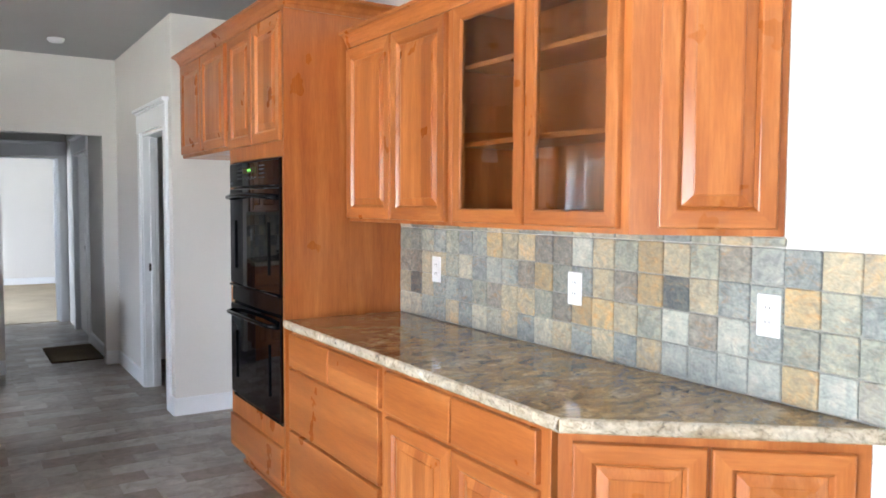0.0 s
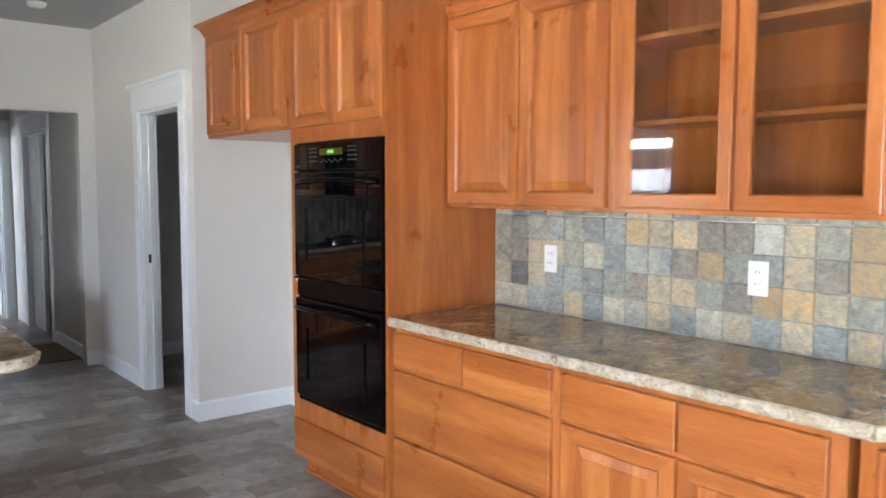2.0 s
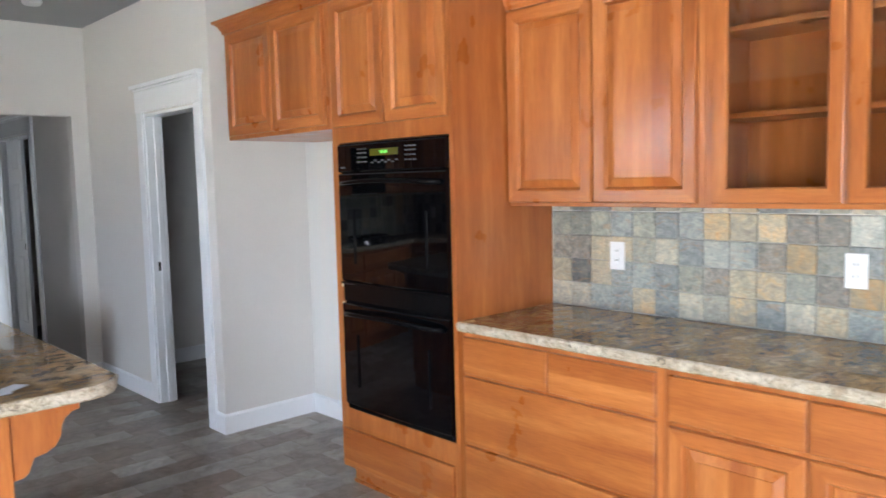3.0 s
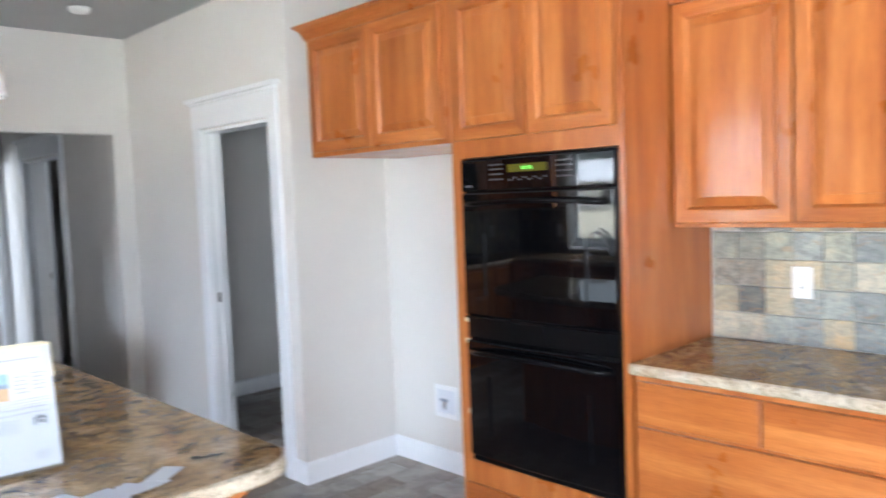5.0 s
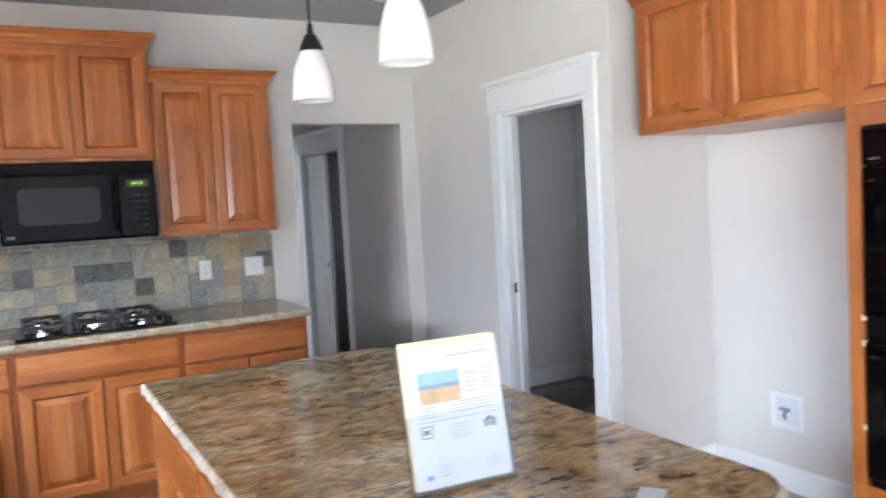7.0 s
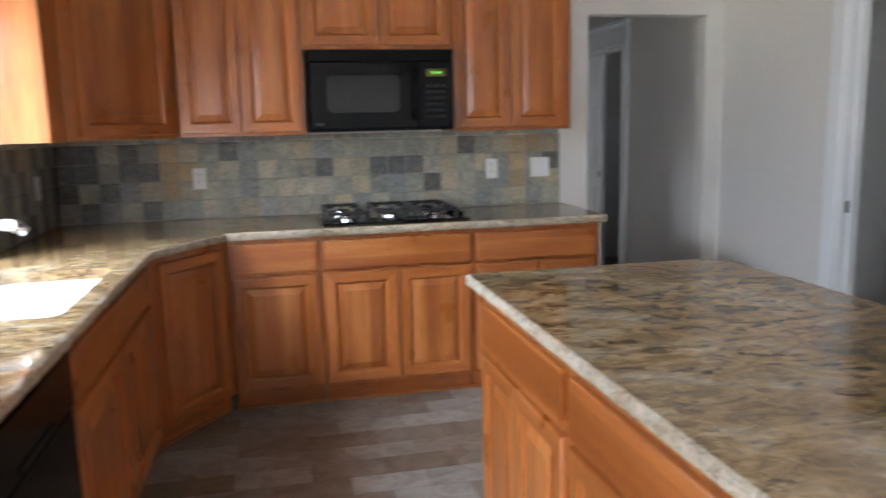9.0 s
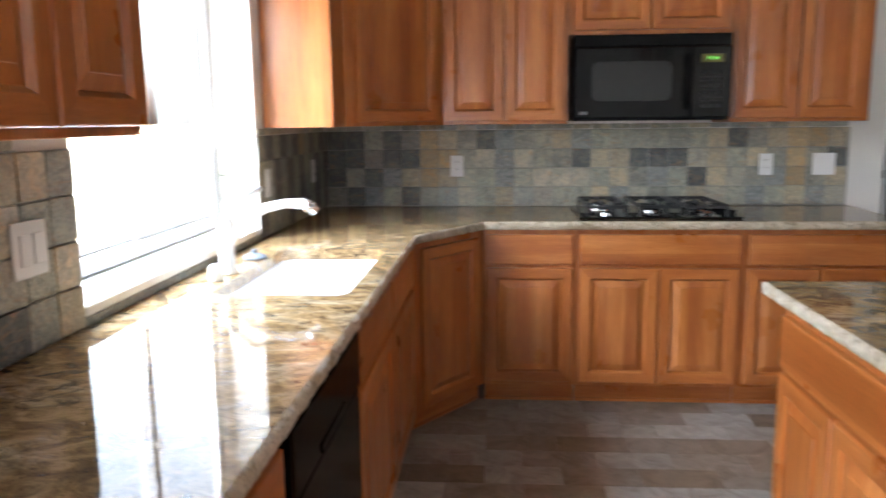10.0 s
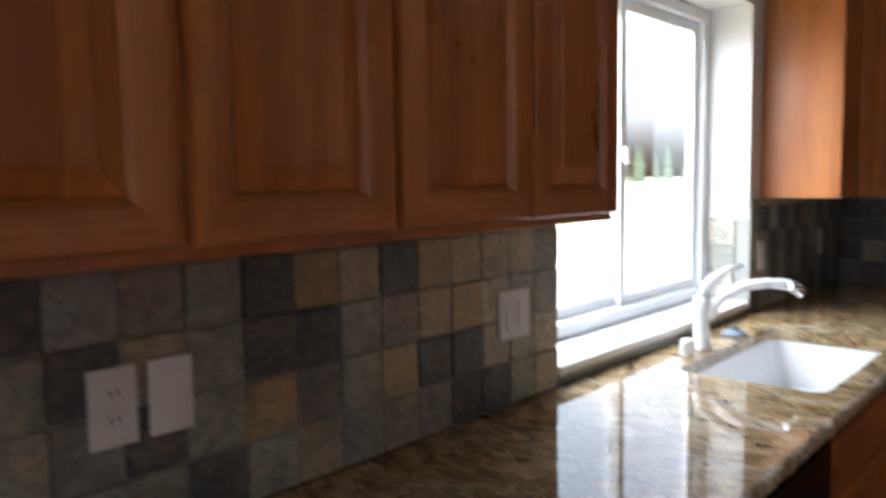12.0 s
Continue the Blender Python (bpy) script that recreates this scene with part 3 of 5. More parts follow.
BH = 0.876
cabinet(east(3.798), 0.910, XE - E_FACE - 0.01, 0, BH, WOODEN + " base cabinet with two small and two wide drawers", G_E,
        [("drawer", 0.012, 0.444, 0.705, 0.855), ("drawer", 0.448, 0.886, 0.705, 0.855), ("drawer", 0.012, 0.886, 0.418, 0.693), ("drawer", 0.012, 0.886, 0.122, 0.406)], toe=True, name="base_cabinet")
cabinet(east(2.887), 0.905, XE - E_FACE - 0.01, 0, BH, WOODEN + " base cabinet with two drawers over two doors", G_E,
        [("drawer", 0.022, 0.448, 0.705, 0.855), ("drawer", 0.454, 0.868, 0.705, 0.855), ("door", 0.022, 0.448, 0.122, 0.690), ("door", 0.454, 0.868, 0.122, 0.690)], toe=True, name="base_cabinet")


def angled_cabinet(p, q, depth_pts, z0, z1, label, group, fronts, toe=True, name="corner_cabinet", crowned=False):
    """A cabinet with a slanted front from p to q (left to right as one faces it) and the other corners of its plan."""
    p, q = Vector(p), Vector(q)
    d = q - p
    rz = math.degrees(math.atan2(d.y, d.x))
    m = pose(p.x, p.y, 0, 0, 0, rz)
    root = thing(name, m, label, "cabinet", group)
    inv = m.inverted()
    plan = [(0, 0), (d.length, 0)] + [tuple((inv @ Vector((*c, 0)))[:2]) for c in depth_pts]
    bm = bmesh.new()
    lo = [bm.verts.new((x, y, z0 + (0.105 if toe else 0))) for x, y in plan]
    hi = [bm.verts.new((x, y, z1)) for x, y in plan]
    bm.faces.new(lo), bm.faces.new(hi)
    for i in range(len(plan)):
        k = (i + 1) % len(plan)
        bm.faces.new((lo[i], lo[k], hi[k], hi[i]))
    part("body", bm, WOOD_V, root)
    if toe:
        part("toe_kick", boxed(-0.06, d.length + 0.05, 0.07, 0.085, 0.0, 0.105), WOOD_H, root)
        part("shoe_moulding", boxed(-0.02, d.length + 0.02, 0.056, 0.07, 0.0, 0.018, 0.004), WOOD_H, root)
    for x0, x1, c0, c1 in fronts:
        panel_door(root, x0, x1, c0, c1)
    if crowned:
        crown(root, d.length, 0.1, z1, False, False)
    return root


angled_cabinet((E_FACE, 1.955), (XE - 0.004, 1.462), [(XE - 0.004, 1.955)], 0, BH, WOODEN + " slanted end cabinet with two raised-panel doors", G_E,
               [(0.035, 0.372, 0.122, 0.845), (0.378, 0.72, 0.122, 0.845)])

late_end_cabinet()

# north run: wall cabinets and base cabinets beside the cooktop
NU = 7.508
cabinet(north(-1.530, NU), 0.635, YN - NU - 0.003, UPPER, N_TOP, WOODEN + " wall cabinet with two raised-panel doors", G_N,
        [("door", 0.012, 0.312, 1.382, 2.225), ("door", 0.318, 0.618, 1.382, 2.225)], crowned=(False, False), name="wall_cabinet")
cabinet(north(-0.893, NU), 0.788, YN - NU - 0.003, 1.800, 2.43, WOODEN + " raised wall cabinet with two doors above the microwave", G_N,
        [("door", 0.015, 0.391, 1.818, 2.41), ("door", 0.397, 0.773, 1.818, 2.41)], crowned=(True, True), name="wall_cabinet")
cabinet(north(-0.103, NU), 0.673, YN - NU - 0.003, UPPER, N_TOP, WOODEN + " wall cabinet with two raised-panel doors beside the hall opening", G_N,
        [("door", 0.015, 0.322, 1.382, 2.225), ("door", 0.328, 0.635, 1.382, 2.225)], crowned=(False, True), name="wall_cabinet")
ND = YN - N_FACE - 0.01
cabinet(north(-1.315), 0.444, ND, 0, BH, WOODEN + " base cabinet with a drawer over a raised-panel door", G_N,
        [("drawer", 0.012, 0.425, 0.705, 0.852), ("door", 0.012, 0.425, 0.122, 0.690)], toe=True, name="base_cabinet")
cabinet(north(-0.870), 0.772, ND, 0, BH, WOODEN + " base cabinet with two doors below the cooktop", G_N,
        [("drawer", 0.012, 0.755, 0.705, 0.852), ("door", 0.012, 0.380, 0.122, 0.690), ("door", 0.387, 0.755, 0.122, 0.690)], toe=True, name="base_cabinet")
cabinet(north(-0.097), 0.697, ND, 0, BH, WOODEN + " base cabinet with a drawer and doors beside the hall", G_N,
        [("drawer", 0.02, 0.675, 0.705, 0.852), ("door", 0.02, 0.345, 0.122, 0.690), ("door", 0.351, 0.675, 0.122, 0.690)], toe=True, name="base_cabinet")

# corner between north and west
angled_cabinet((-1.924, 6.955), (-1.532, NU), [(-1.532, YN - 0.004), (XW + 0.004, YN - 0.004), (XW + 0.004, 6.69), (-1.924, 6.69)], UPPER, N_TOP,
               WOODEN + " corner wall cabinet with a slanted door", G_N, [(0.06, 0.62, 1.382, 2.225)], toe=False, crowned=True, name="corner_wall_cabinet")
angled_cabinet((W_FACE, 6.735), (-1.317, N_FACE), [(-1.317, YN - 0.01), (XW + 0.01, YN - 0.01), (XW + 0.01, 6.735)], 0, BH,
               WOODEN + " corner base cabinet with a slanted door", G_N, [(0.06, 0.47, 0.122, 0.845)])

# west run
WD = -XW + W_FACE - 0.01
cabinet(west(5.40), 1.333, WD, 0, BH, WOODEN + " sink base cabinet with two false fronts over two doors", G_W,
        [("drawer", 0.02, 0.64, 0.705, 0.852), ("drawer", 0.65, 1.27, 0.705, 0.852), ("door", 0.02, 0.64, 0.122, 0.690), ("door", 0.65, 1.27, 0.122, 0.690)], toe=True, name="sink_cabinet", low=0.66)
cabinet(west(2.96), 1.79, WD, 0, BH, WOODEN + " base cabinet with drawers over doors", G_W,
        [("drawer", 0.02 + i * 0.59, 0.58 + i * 0.59, 0.705, 0.852) for i in range(3)] + [("door", 0.02 + i * 0.59, 0.58 + i * 0.59, 0.122, 0.690) for i in range(3)], toe=True, name="base_cabinet")
WU = -1.943
cabinet(west(4.365, WU), 0.650, XW * -1 + WU - 0.003, UPPER, N_TOP, WOODEN + " wall cabinet with two narrow doors beside the window", G_W,
        [("door", 0.006, 0.335, 1.382, 2.225), ("door", 0.341, 0.644, 1.382, 2.225)], crowned=(False, True), name="wall_cabinet")
cabinet(west(3.37, WU), 0.993, XW * -1 + WU - 0.003, UPPER, N_TOP, WOODEN + " wall cabinet with three raised-panel doors", G_W,
        [("door", 0.01, 0.325, 1.382, 2.225), ("door", 0.33, 0.645, 1.382, 2.225), ("door", 0.66, 0.985, 1.382, 2.225)], crowned=(True, False), name="wall_cabinet")

# ---- worktops ----


def slab(name, outline, rough, label, holes=(), z1=COUNTER, t=0.038, seed=0.0):
    """A granite slab on its plan outline; the edges listed in rough are chiselled, the rest sawn."""
    root = thing(name, pose(0, 0, 0), label, "worktop")
    bm = bmesh.new()
    loops = []
    for loop in (outline, *holes):
        vs = [bm.verts.new((x, y, z1)) for x, y in loop]
        loops.append([bm.edges.new((vs[i], vs[(i + 1) % len(vs)])) for i in range(len(vs))])
    bmesh.ops.triangle_fill(bm, use_beauty=True, edges=[e for lp in loops for e in lp])
    ext = bmesh.ops.extrude_face_region(bm, geom=list(bm.faces))
    bmesh.ops.translate(bm, vec=(0, 0, -t), verts=[v for v in ext["geom"] if isinstance(v, bmesh.types.BMVert)])
    part("slab", bm, GRANITE, root)
    bm = bmesh.new()
    for i in rough:
        a, b = Vector(outline[i]), Vector(outline[(i + 1) % len(outline)])
        d = (b - a).normalized()
        out = Vector((d.y, -d.x))
        n = max(2, int((b - a).length / 0.012))
        cols = []
        for s in range(n + 1):
            p = a.lerp(b, s / n)
            col = []
            for k, z in enumerate((0.001, -0.004, -0.012, -0.020, -0.029, -t - 0.001)):
                q = noise.noise(Vector((p.x * 55 + seed, p.y * 55, z * 90))) * 0.5 + noise.noise(Vector((p.x * 19, p.y * 19 + seed, z * 40))) * 0.5
                o = (0.0, 0.006, 0.008, 0.008, 0.006, 0.0)[k] + (0.0 if k in (0, 5) else 0.011 * q) - (0.002 if k in (0, 5) else 0) + (0.003 * q if k == 0 else 0)
                col.append(bm.verts.new((p.x + out.x * o, p.y + out.y * o, z1 + z)))
            cols.append(col)
        for c0, c1 in zip(cols, cols[1:]):
            for k in range(5):
                bm.faces.new((c0[k], c1[k], c1[k + 1], c0[k + 1]))
    part("chiselled_edge", bm, GRANITE_EDGE, root, "pale chiselled granite edge")
    return root


def arc(cx, cy, r, a0, a1, n=6):
    return [(cx + r * math.cos(radians(a0 + (a1 - a0) * i / n)), cy + r * math.sin(radians(a0 + (a1 - a0) * i / n))) for i in range(n + 1)]


east_top = [(XE - 0.002, 3.800), (1.732, 3.800), (1.732, 1.915), (XE - 0.002, 1.42)]
slab("granite_worktop", east_top, (1, 2), "polished brown granite worktop with a chiselled edge beside the ovens")
sink_hole = arc(-1.71, 6.29, 0.05, 0, 90, 4) + arc(-2.00, 6.29, 0.05, 90, 180, 4) + arc(-2.00, 5.62, 0.05, 180, 270, 4) + arc(-1.71, 5.62, 0.05, 270, 360, 4)
west_top = [(XW + 0.002, 2.95), (-1.592, 2.95), (-1.592, 6.69), (-1.312, 7.128), (0.620, 7.128), (0.620, YN - 0.002), (XW + 0.002, YN - 0.002)]
slab("granite_worktop", west_top, (1, 2, 3, 4), "polished brown granite worktop round the sink and cooktop", [sink_hole], seed=3.0)
IX0, IX1, IY0, IY1 = -0.468, 0.458, 3.885, 5.79
island_top = arc(IX0 + 0.02, IY0 + 0.02, 0.02, 180, 270, 3) + arc(IX1 - 0.13, IY0 + 0.13, 0.13, 270, 360, 10) + arc(IX1 - 0.10, IY1 - 0.10, 0.10, 0, 90, 8) + arc(IX0 + 0.01, IY1 - 0.01, 0.01, 90, 180, 2)
slab("island_worktop", island_top, range(len(island_top)), "polished brown granite island top with rounded corners", seed=7.0)

# island base
isl = thing("kitchen_island", pose(IX0 + 0.028, 3.925, 0, 0, 0, 0), WOODEN + " kitchen island with drawers and doors", "island")
part("body", boxed(0, 0.585, 0, 1.75, 0.105, BH, 0.002), WOOD_V, isl)
part("toe_kick", boxed(0.07, 0.575, 0.01, 1.74, 0, 0.105), WOOD_H, isl)


def island_front(y0, w, fronts):
    """One bay of cabinet fronts on the island's long side."""
    bay = part("face_frame", boxed(0.0, w, 0.0, 0.004, 0.105, BH - 0.001), WOOD_V, isl)
    bay.matrix_local = pose(-0.0045, y0 + w, 0, 0, 0, -90)
    for kind, x0, x1, c0, c1 in fronts:
        panel_door(bay, x0, x1, c0, c1) if kind == "door" else drawer(bay, x0, x1, c0, c1)


for y0, w in ((0.27, 0.735), (1.01, 0.735)):
    island_front(y0, w, [("drawer", 0.02, w - 0.02, 0.705, 0.852), ("door", 0.02, w / 2 - 0.002, 0.122, 0.690), ("door", w / 2 + 0.002, w - 0.02, 0.122, 0.690)])


def corbel(x, y, rz):
    """A curved wooden bracket under an overhanging top."""
    root = thing("corbel", pose(x, y, 0, 0, 0, rz), "curved wooden corbel under the island overhang", "bracket", "island corbels")
    bm = bmesh.new()
    outer = [(0.185 - 0.052 * math.sin(radians(a)), BH - 0.028 - 0.055 * (1 - math.cos(radians(a)))) for a in (0, 25, 50, 75, 90)]
    inner = [(0.058 + 0.075 * math.cos(radians(a)), BH - 0.083 - 0.060 * math.sin(radians(a))) for a in (15, 40, 65, 90)]
    foot = [(0.050 - 0.030 * (1 - math.cos(radians(a))), BH - 0.150 - 0.045 * math.sin(radians(a))) for a in (20, 45, 70, 90)]
    side = [(0, BH - 0.002), (0.185, BH - 0.002)] + outer + inner + foot + [(0.0, BH - 0.197)]
    a = [bm.verts.new((o, -0.022, z)) for o, z in side]
    b = [bm.verts.new((o, 0.022, z)) for o, z in side]
    bm.faces.new(a), bm.faces.new(b)
    for i in range(len(side)):
        k = (i + 1) % len(side)
        bm.faces.new((a[i], a[k], b[k], b[i]))
    part("bracket", bm, WOOD_V, root)
    return root


for cy in (3.958, 4.80, 5.64):
    corbel(IX0 + 0.614, cy, 0)

# ---- window and outside ----


def vinyl_window(x, y0, y1, z0, z1):
    """A white sliding window of two sashes, in its opening."""
    root = thing("window_1", pose(0, 0, 0), "white vinyl sliding window above the sink", "window", kind="structure")
    f, d = 0.045, 0.07
    for a0, a1, c0, c1 in ((y0, y0 + f, z0, z1), (y1 - f, y1, z0, z1), (y0 + f, y1 - f, z0, z0 + f), (y0 + f, y1 - f, z1 - f, z1)):
        part("window_frame", boxed(x - d, x, a0, a1, c0, c1, 0.004), VINYL, root)
    mid, s = (y0 + y1) / 2 + 0.05, 0.04
    for a0, a1, dx in ((y0 + f, mid, -0.05), (mid - s, y1 - f, -0.025)):
        sash = part("sash", boxed(x + dx - 0.02, x + dx, a0, a0 + s, z0 + f, z1 - f, 0.003), VINYL, root)
        for b0, b1, c0, c1 in ((a1 - s, a1, z0 + f, z1 - f), (a0 + s, a1 - s, z0 + f, z0 + f + s), (a0 + s, a1 - s, z1 - f - s, z1 - f)):
            part("sash_rail", boxed(x + dx - 0.02, x + dx, b0, b1, c0, c1, 0.003), VINYL, sash)
        pane = part("pane", boxed(x + dx - 0.012, x + dx - 0.008, a0 + s, a1 - s, z0 + f + s, z1 - f - s), GLASS, sash)
        pane.visible_shadow = False
    part("latch", boxed(x - 0.024, x - 0.005, mid - 0.03, mid - 0.012, 1.50, 1.56, 0.003), PLASTIC, root)
    return root


vinyl_window(XW - 0.165, WIN[0] + 0.003, WIN[1] - 0.003, WIN[2] + 0.004, WIN[3] - 0.003)
tagged(part("window_sill", boxed(XW - 0.165, XW + 0.012, WIN[0] + 0.002, WIN[1] - 0.002, WIN[2] - 0.026, WIN[2] + 0.002, 0.004), ENAMEL), "white window sill behind the sink", "sill", kind="structure")

LAWN = plain("dry_grass", (0.48, 0.44, 0.33), 0.95, 0, 0.3, 3.0)
tagged(part("ground", boxed(-900, 900, -900, 900, -0.75, -0.45), LAWN), "dry grass field outside the window", "ground", kind="structure")
NEEDLES = plain("conifer_needles", (0.030, 0.050, 0.028), 0.9, 0, 0.3, 6.0)
BARK = plain("bark", (0.09, 0.065, 0.045), 0.9, 0, 0.3, 12.0)


def conifer(x, y, h, seed):
    """A fir: tapered trunk, drooping boughs in tiers with gaps."""
    rnd = random.Random(seed)
    root = thing("fir_tree", pose(x, y, -0.45), "tall dark green fir tree in the field", "tree", "firs outside the window")
    part("trunk", tube(bmesh.new(), [(0, 0, 0), (0.05, 0, h * 0.5), (0, 0, h)], [h * 0.02, h * 0.012, 0.02], 8), BARK, root)
    bm = bmesh.new()
    for i in range(150):
        u = i / 150
        z = h * (0.10 + 0.89 * u)
        reach = h * 0.20 * (1 - u) ** 0.8 * rnd.uniform(0.65, 1.1) + 0.15
        a = rnd.uniform(0, 2 * math.pi)
        d, side = Vector((math.cos(a), math.sin(a), 0)), Vector((-math.sin(a), math.cos(a), 0))
        for k in range(4):
            r0, r1 = reach * k / 4, reach * (k + 1) / 4 * 1.1
            wide = reach * 0.28 * (1 - k / 5) * rnd.uniform(0.7, 1.2)
            p = Vector((0, 0, z)) + d * r0
            q = Vector((0, 0, z - 0.25 * r1)) + d * r1
            vs = [bm.verts.new(p + Vector((0, 0, 0.10 * wide))), bm.verts.new(q + side * wide - Vector((0, 0, 0.3 * wide))), bm.verts.new(q + d * wide * 0.4), bm.verts.new(q - side * wide - Vector((0, 0, 0.3 * wide)))]
            bm.faces.new((vs[0], vs[1], vs[2])), bm.faces.new((vs[0], vs[2], vs[3])), bm.faces.new((vs[0], vs[3], vs[1]))
    part("crown", bm, NEEDLES, root)
    return root


for i, (tx, ty, th) in enumerate(((-78, 34, 8.5), (-84, 52, 9.5), (-90, 66, 8), (-75, 80, 9), (-95, 10, 9))):
    conifer(tx, ty, th, 40 + i)
SIDING = plain("grey_siding", (0.42, 0.40, 0.37), 0.8, 0, 0.1, 2.0)
ROOFING = plain("pale_metal_roof", (0.62, 0.63, 0.65), 0.9, 0, 0.2, 4.0)


def far_shed(x, y):
    root = thing("far_house", pose(x, y, -0.45), "low grey house with a pale metal roof across the field", "house")
    part("wall", boxed(-4, 4, -7, 7, 0, 2.8), SIDING, root)
    bm = bmesh.new()
    v = [bm.verts.new(p) for p in ((-4.5, -7.5, 2.7), (4.5, -7.5, 2.7), (0, -7.5, 4.8), (-4.5, 7.5, 2.7), (4.5, 7.5, 2.7), (0, 7.5, 4.8))]
    for q in ((0, 1, 2), (3, 5, 4), (0, 3, 4, 1), (1, 4, 5, 2), (0, 2, 5, 3)):
        bm.faces.new([v[i] for i in q])
    part("roof", bm, ROOFING, root)
    for wy in (-4.5, 0.5, 4.5):
        win = part("window", boxed(4.0, 4.06, wy - 0.6, wy + 0.6, 1.0, 2.1), TRIM, root)
        part("pane", boxed(4.06, 4.07, wy - 0.5, wy + 0.5, 1.1, 2.0), BLACK_GLASS, win)


far_shed(-62, 40)
far_shed(-72, 14)


def far_woods(count):
    """A distant belt of firs, one sheet of uneven spires."""
    rnd = random.Random(77)
    bm = bmesh.new()
    for _ in range(count):
        a, far = radians(rnd.uniform(95, 265)), rnd.uniform(150, 230)
        x, y, h = far * math.cos(a), far * math.sin(a) + 6, rnd.uniform(4, 11)
        for tier in range(5):
            z0, r = h * (0.08 + 0.18 * tier), h * 0.20 * (1 - tier / 5.5)
            ring = [bm.verts.new((x + r * rnd.uniform(0.6, 1.1) * math.cos(k * 1.05), y + r * rnd.uniform(0.6, 1.1) * math.sin(k * 1.05), z0 - 0.45 + rnd.uniform(-0.04, 0.04) * h)) for k in range(6)]
            tip = bm.verts.new((x, y, z0 + h * 0.28 - 0.45))
            for k in range(6):
                bm.faces.new((ring[k], ring[(k + 1) % 6], tip))
    return tagged(part("far_woods", bm, NEEDLES), "distant belt of dark fir woods beyond the field", "woods", kind="stuff")


far_woods(420)

# ---- appliances ----


def handle_bar(bm, x0, x1, z, y, bow, r):
    """A bowed bar handle with two feet, facing -y."""
    pts = []
    for i in range(15):
        u = i / 14
        k = math.sin(math.pi * u)
        pts.append((x0 + (x1 - x0) * u, y - bow * (0.35 + 0.65 * k ** 0.6) if 0 < i < 14 else y, z + 0.012 * k))
    return tube(bm, pts, [r * 1.1] + [r] * 13 + [r * 1.1], 10)


def double_oven(m):
    root = thing("double_oven", m, "black glass built-in double wall oven", "oven")
    w = 0.735
    part("body", boxed(0.0, w, 0.0, 0.46, 0.0, 1.256), BLACK, root)

    def bowed(z0, z1, bow, mat, name, y=-0.022, parent=None):
        """A front whose face bows out a little across its width."""
        bm = bmesh.new()
        n = 12
        cols = []
        for i in range(n + 1):
            u = i / n
            yy = y - bow * math.sin(math.pi * u)
            x = 0.004 + (w - 0.008) * u
            cols.append([bm.verts.new(p) for p in ((x, 0, z0), (x, yy + 0.004, z0), (x, yy, z0 + 0.006), (x, yy, z1 - 0.006), (x, yy + 0.004, z1), (x, 0, z1))])
        for a, b in zip(cols, cols[1:]):
            for k in range(5):
                bm.faces.new((a[k], b[k], b[k + 1], a[k + 1]))
        bm.faces.new(cols[0]), bm.faces.new(cols[-1])
        return part(name, bm, mat, parent or root)

    top = bowed(1.125, 1.250, 0.012, BLACK_GLASS, "control_panel")
    upper = bowed(0.620, 1.118, 0.012, BLACK_GLASS, "upper_door")
    mid = bowed(0.522, 0.610, 0.010, BLACK, "middle_rail", -0.012)
    lower = bowed(0.030, 0.514, 0.012, BLACK_GLASS, "lower_door")
    part("vent_lip", boxed(0.004, w - 0.004, -0.03, 0.0, 0.606, 0.617, 0.003), BLACK_GLOSS, mid)
    part("bottom_trim", boxed(0.004, w - 0.004, -0.012, 0.0, 0.004, 0.026, 0.003), BLACK, root)
    part("handle", handle_bar(bmesh.new(), 0.03, w - 0.03, 1.072, -0.026, 0.055, 0.011), BLACK, upper, smooth=True)
    part("handle", handle_bar(bmesh.new(), 0.03, w - 0.03, 0.470, -0.026, 0.055, 0.011), BLACK, lower, smooth=True)
    yy = -0.0222 - 0.012 * math.sin(math.pi * 0.2)
    for dz, door in ((0.70, upper), (0.12, lower)):
        for x0 in (0.12, 0.611):
            part("window_border", boxed(x0, x0 + 0.004, yy - 0.006, yy + 0.002, dz + 0.005, dz + 0.255), BLACK, door)
    part("display", boxed(0.265, 0.455, -0.0365, -0.033, 1.192, 1.222), DIGIT_PANEL, top)
    bm = bmesh.new()
    for i, x in enumerate((0.338, 0.350, 0.366, 0.378)):
        box(bm, x, x + 0.007, -0.0375, -0.0365, 1.201, 1.214)
    part("digits", bm, DIGITS, top, "green glowing clock digits")
    for bx in (0.17, 0.195, 0.22, 0.50, 0.525, 0.55):
        for bz in (1.165, 1.185, 1.205, 1.222):
            part("button", boxed(bx, bx + 0.014, -0.0345 if bx < 0.5 else -0.0345, -0.030, bz, bz + 0.006), PLATE_GREY, top)
    bm = bmesh.new()
    for i in range(8):
        box(bm, 0.27 + i * 0.024, 0.283 + i * 0.024, -0.036, -0.033, 1.160 + 0.008 * (i % 2), 1.166 + 0.008 * (i % 2))
    part("control_marks", bm, PLATE_GREY, top)
    part("badge", boxed(0.03, 0.065, -0.028, -0.022, 1.142, 1.150), PLATE_GREY, top)
    return root


PLATE_GREY = plain("grey_marks", (0.08, 0.08, 0.085), 0.4)
double_oven(pose(1.745, 4.570, 0.404, 0, 0, -90))
for z in (0.99, 0.60, 0.90):
    tagged(part("wood_shim", boxed(1.737, 1.746, 4.572, 4.590, z, z + 0.02, 0.002), MANILA), "small bare wooden shim beside the oven", "shim", "oven shims")


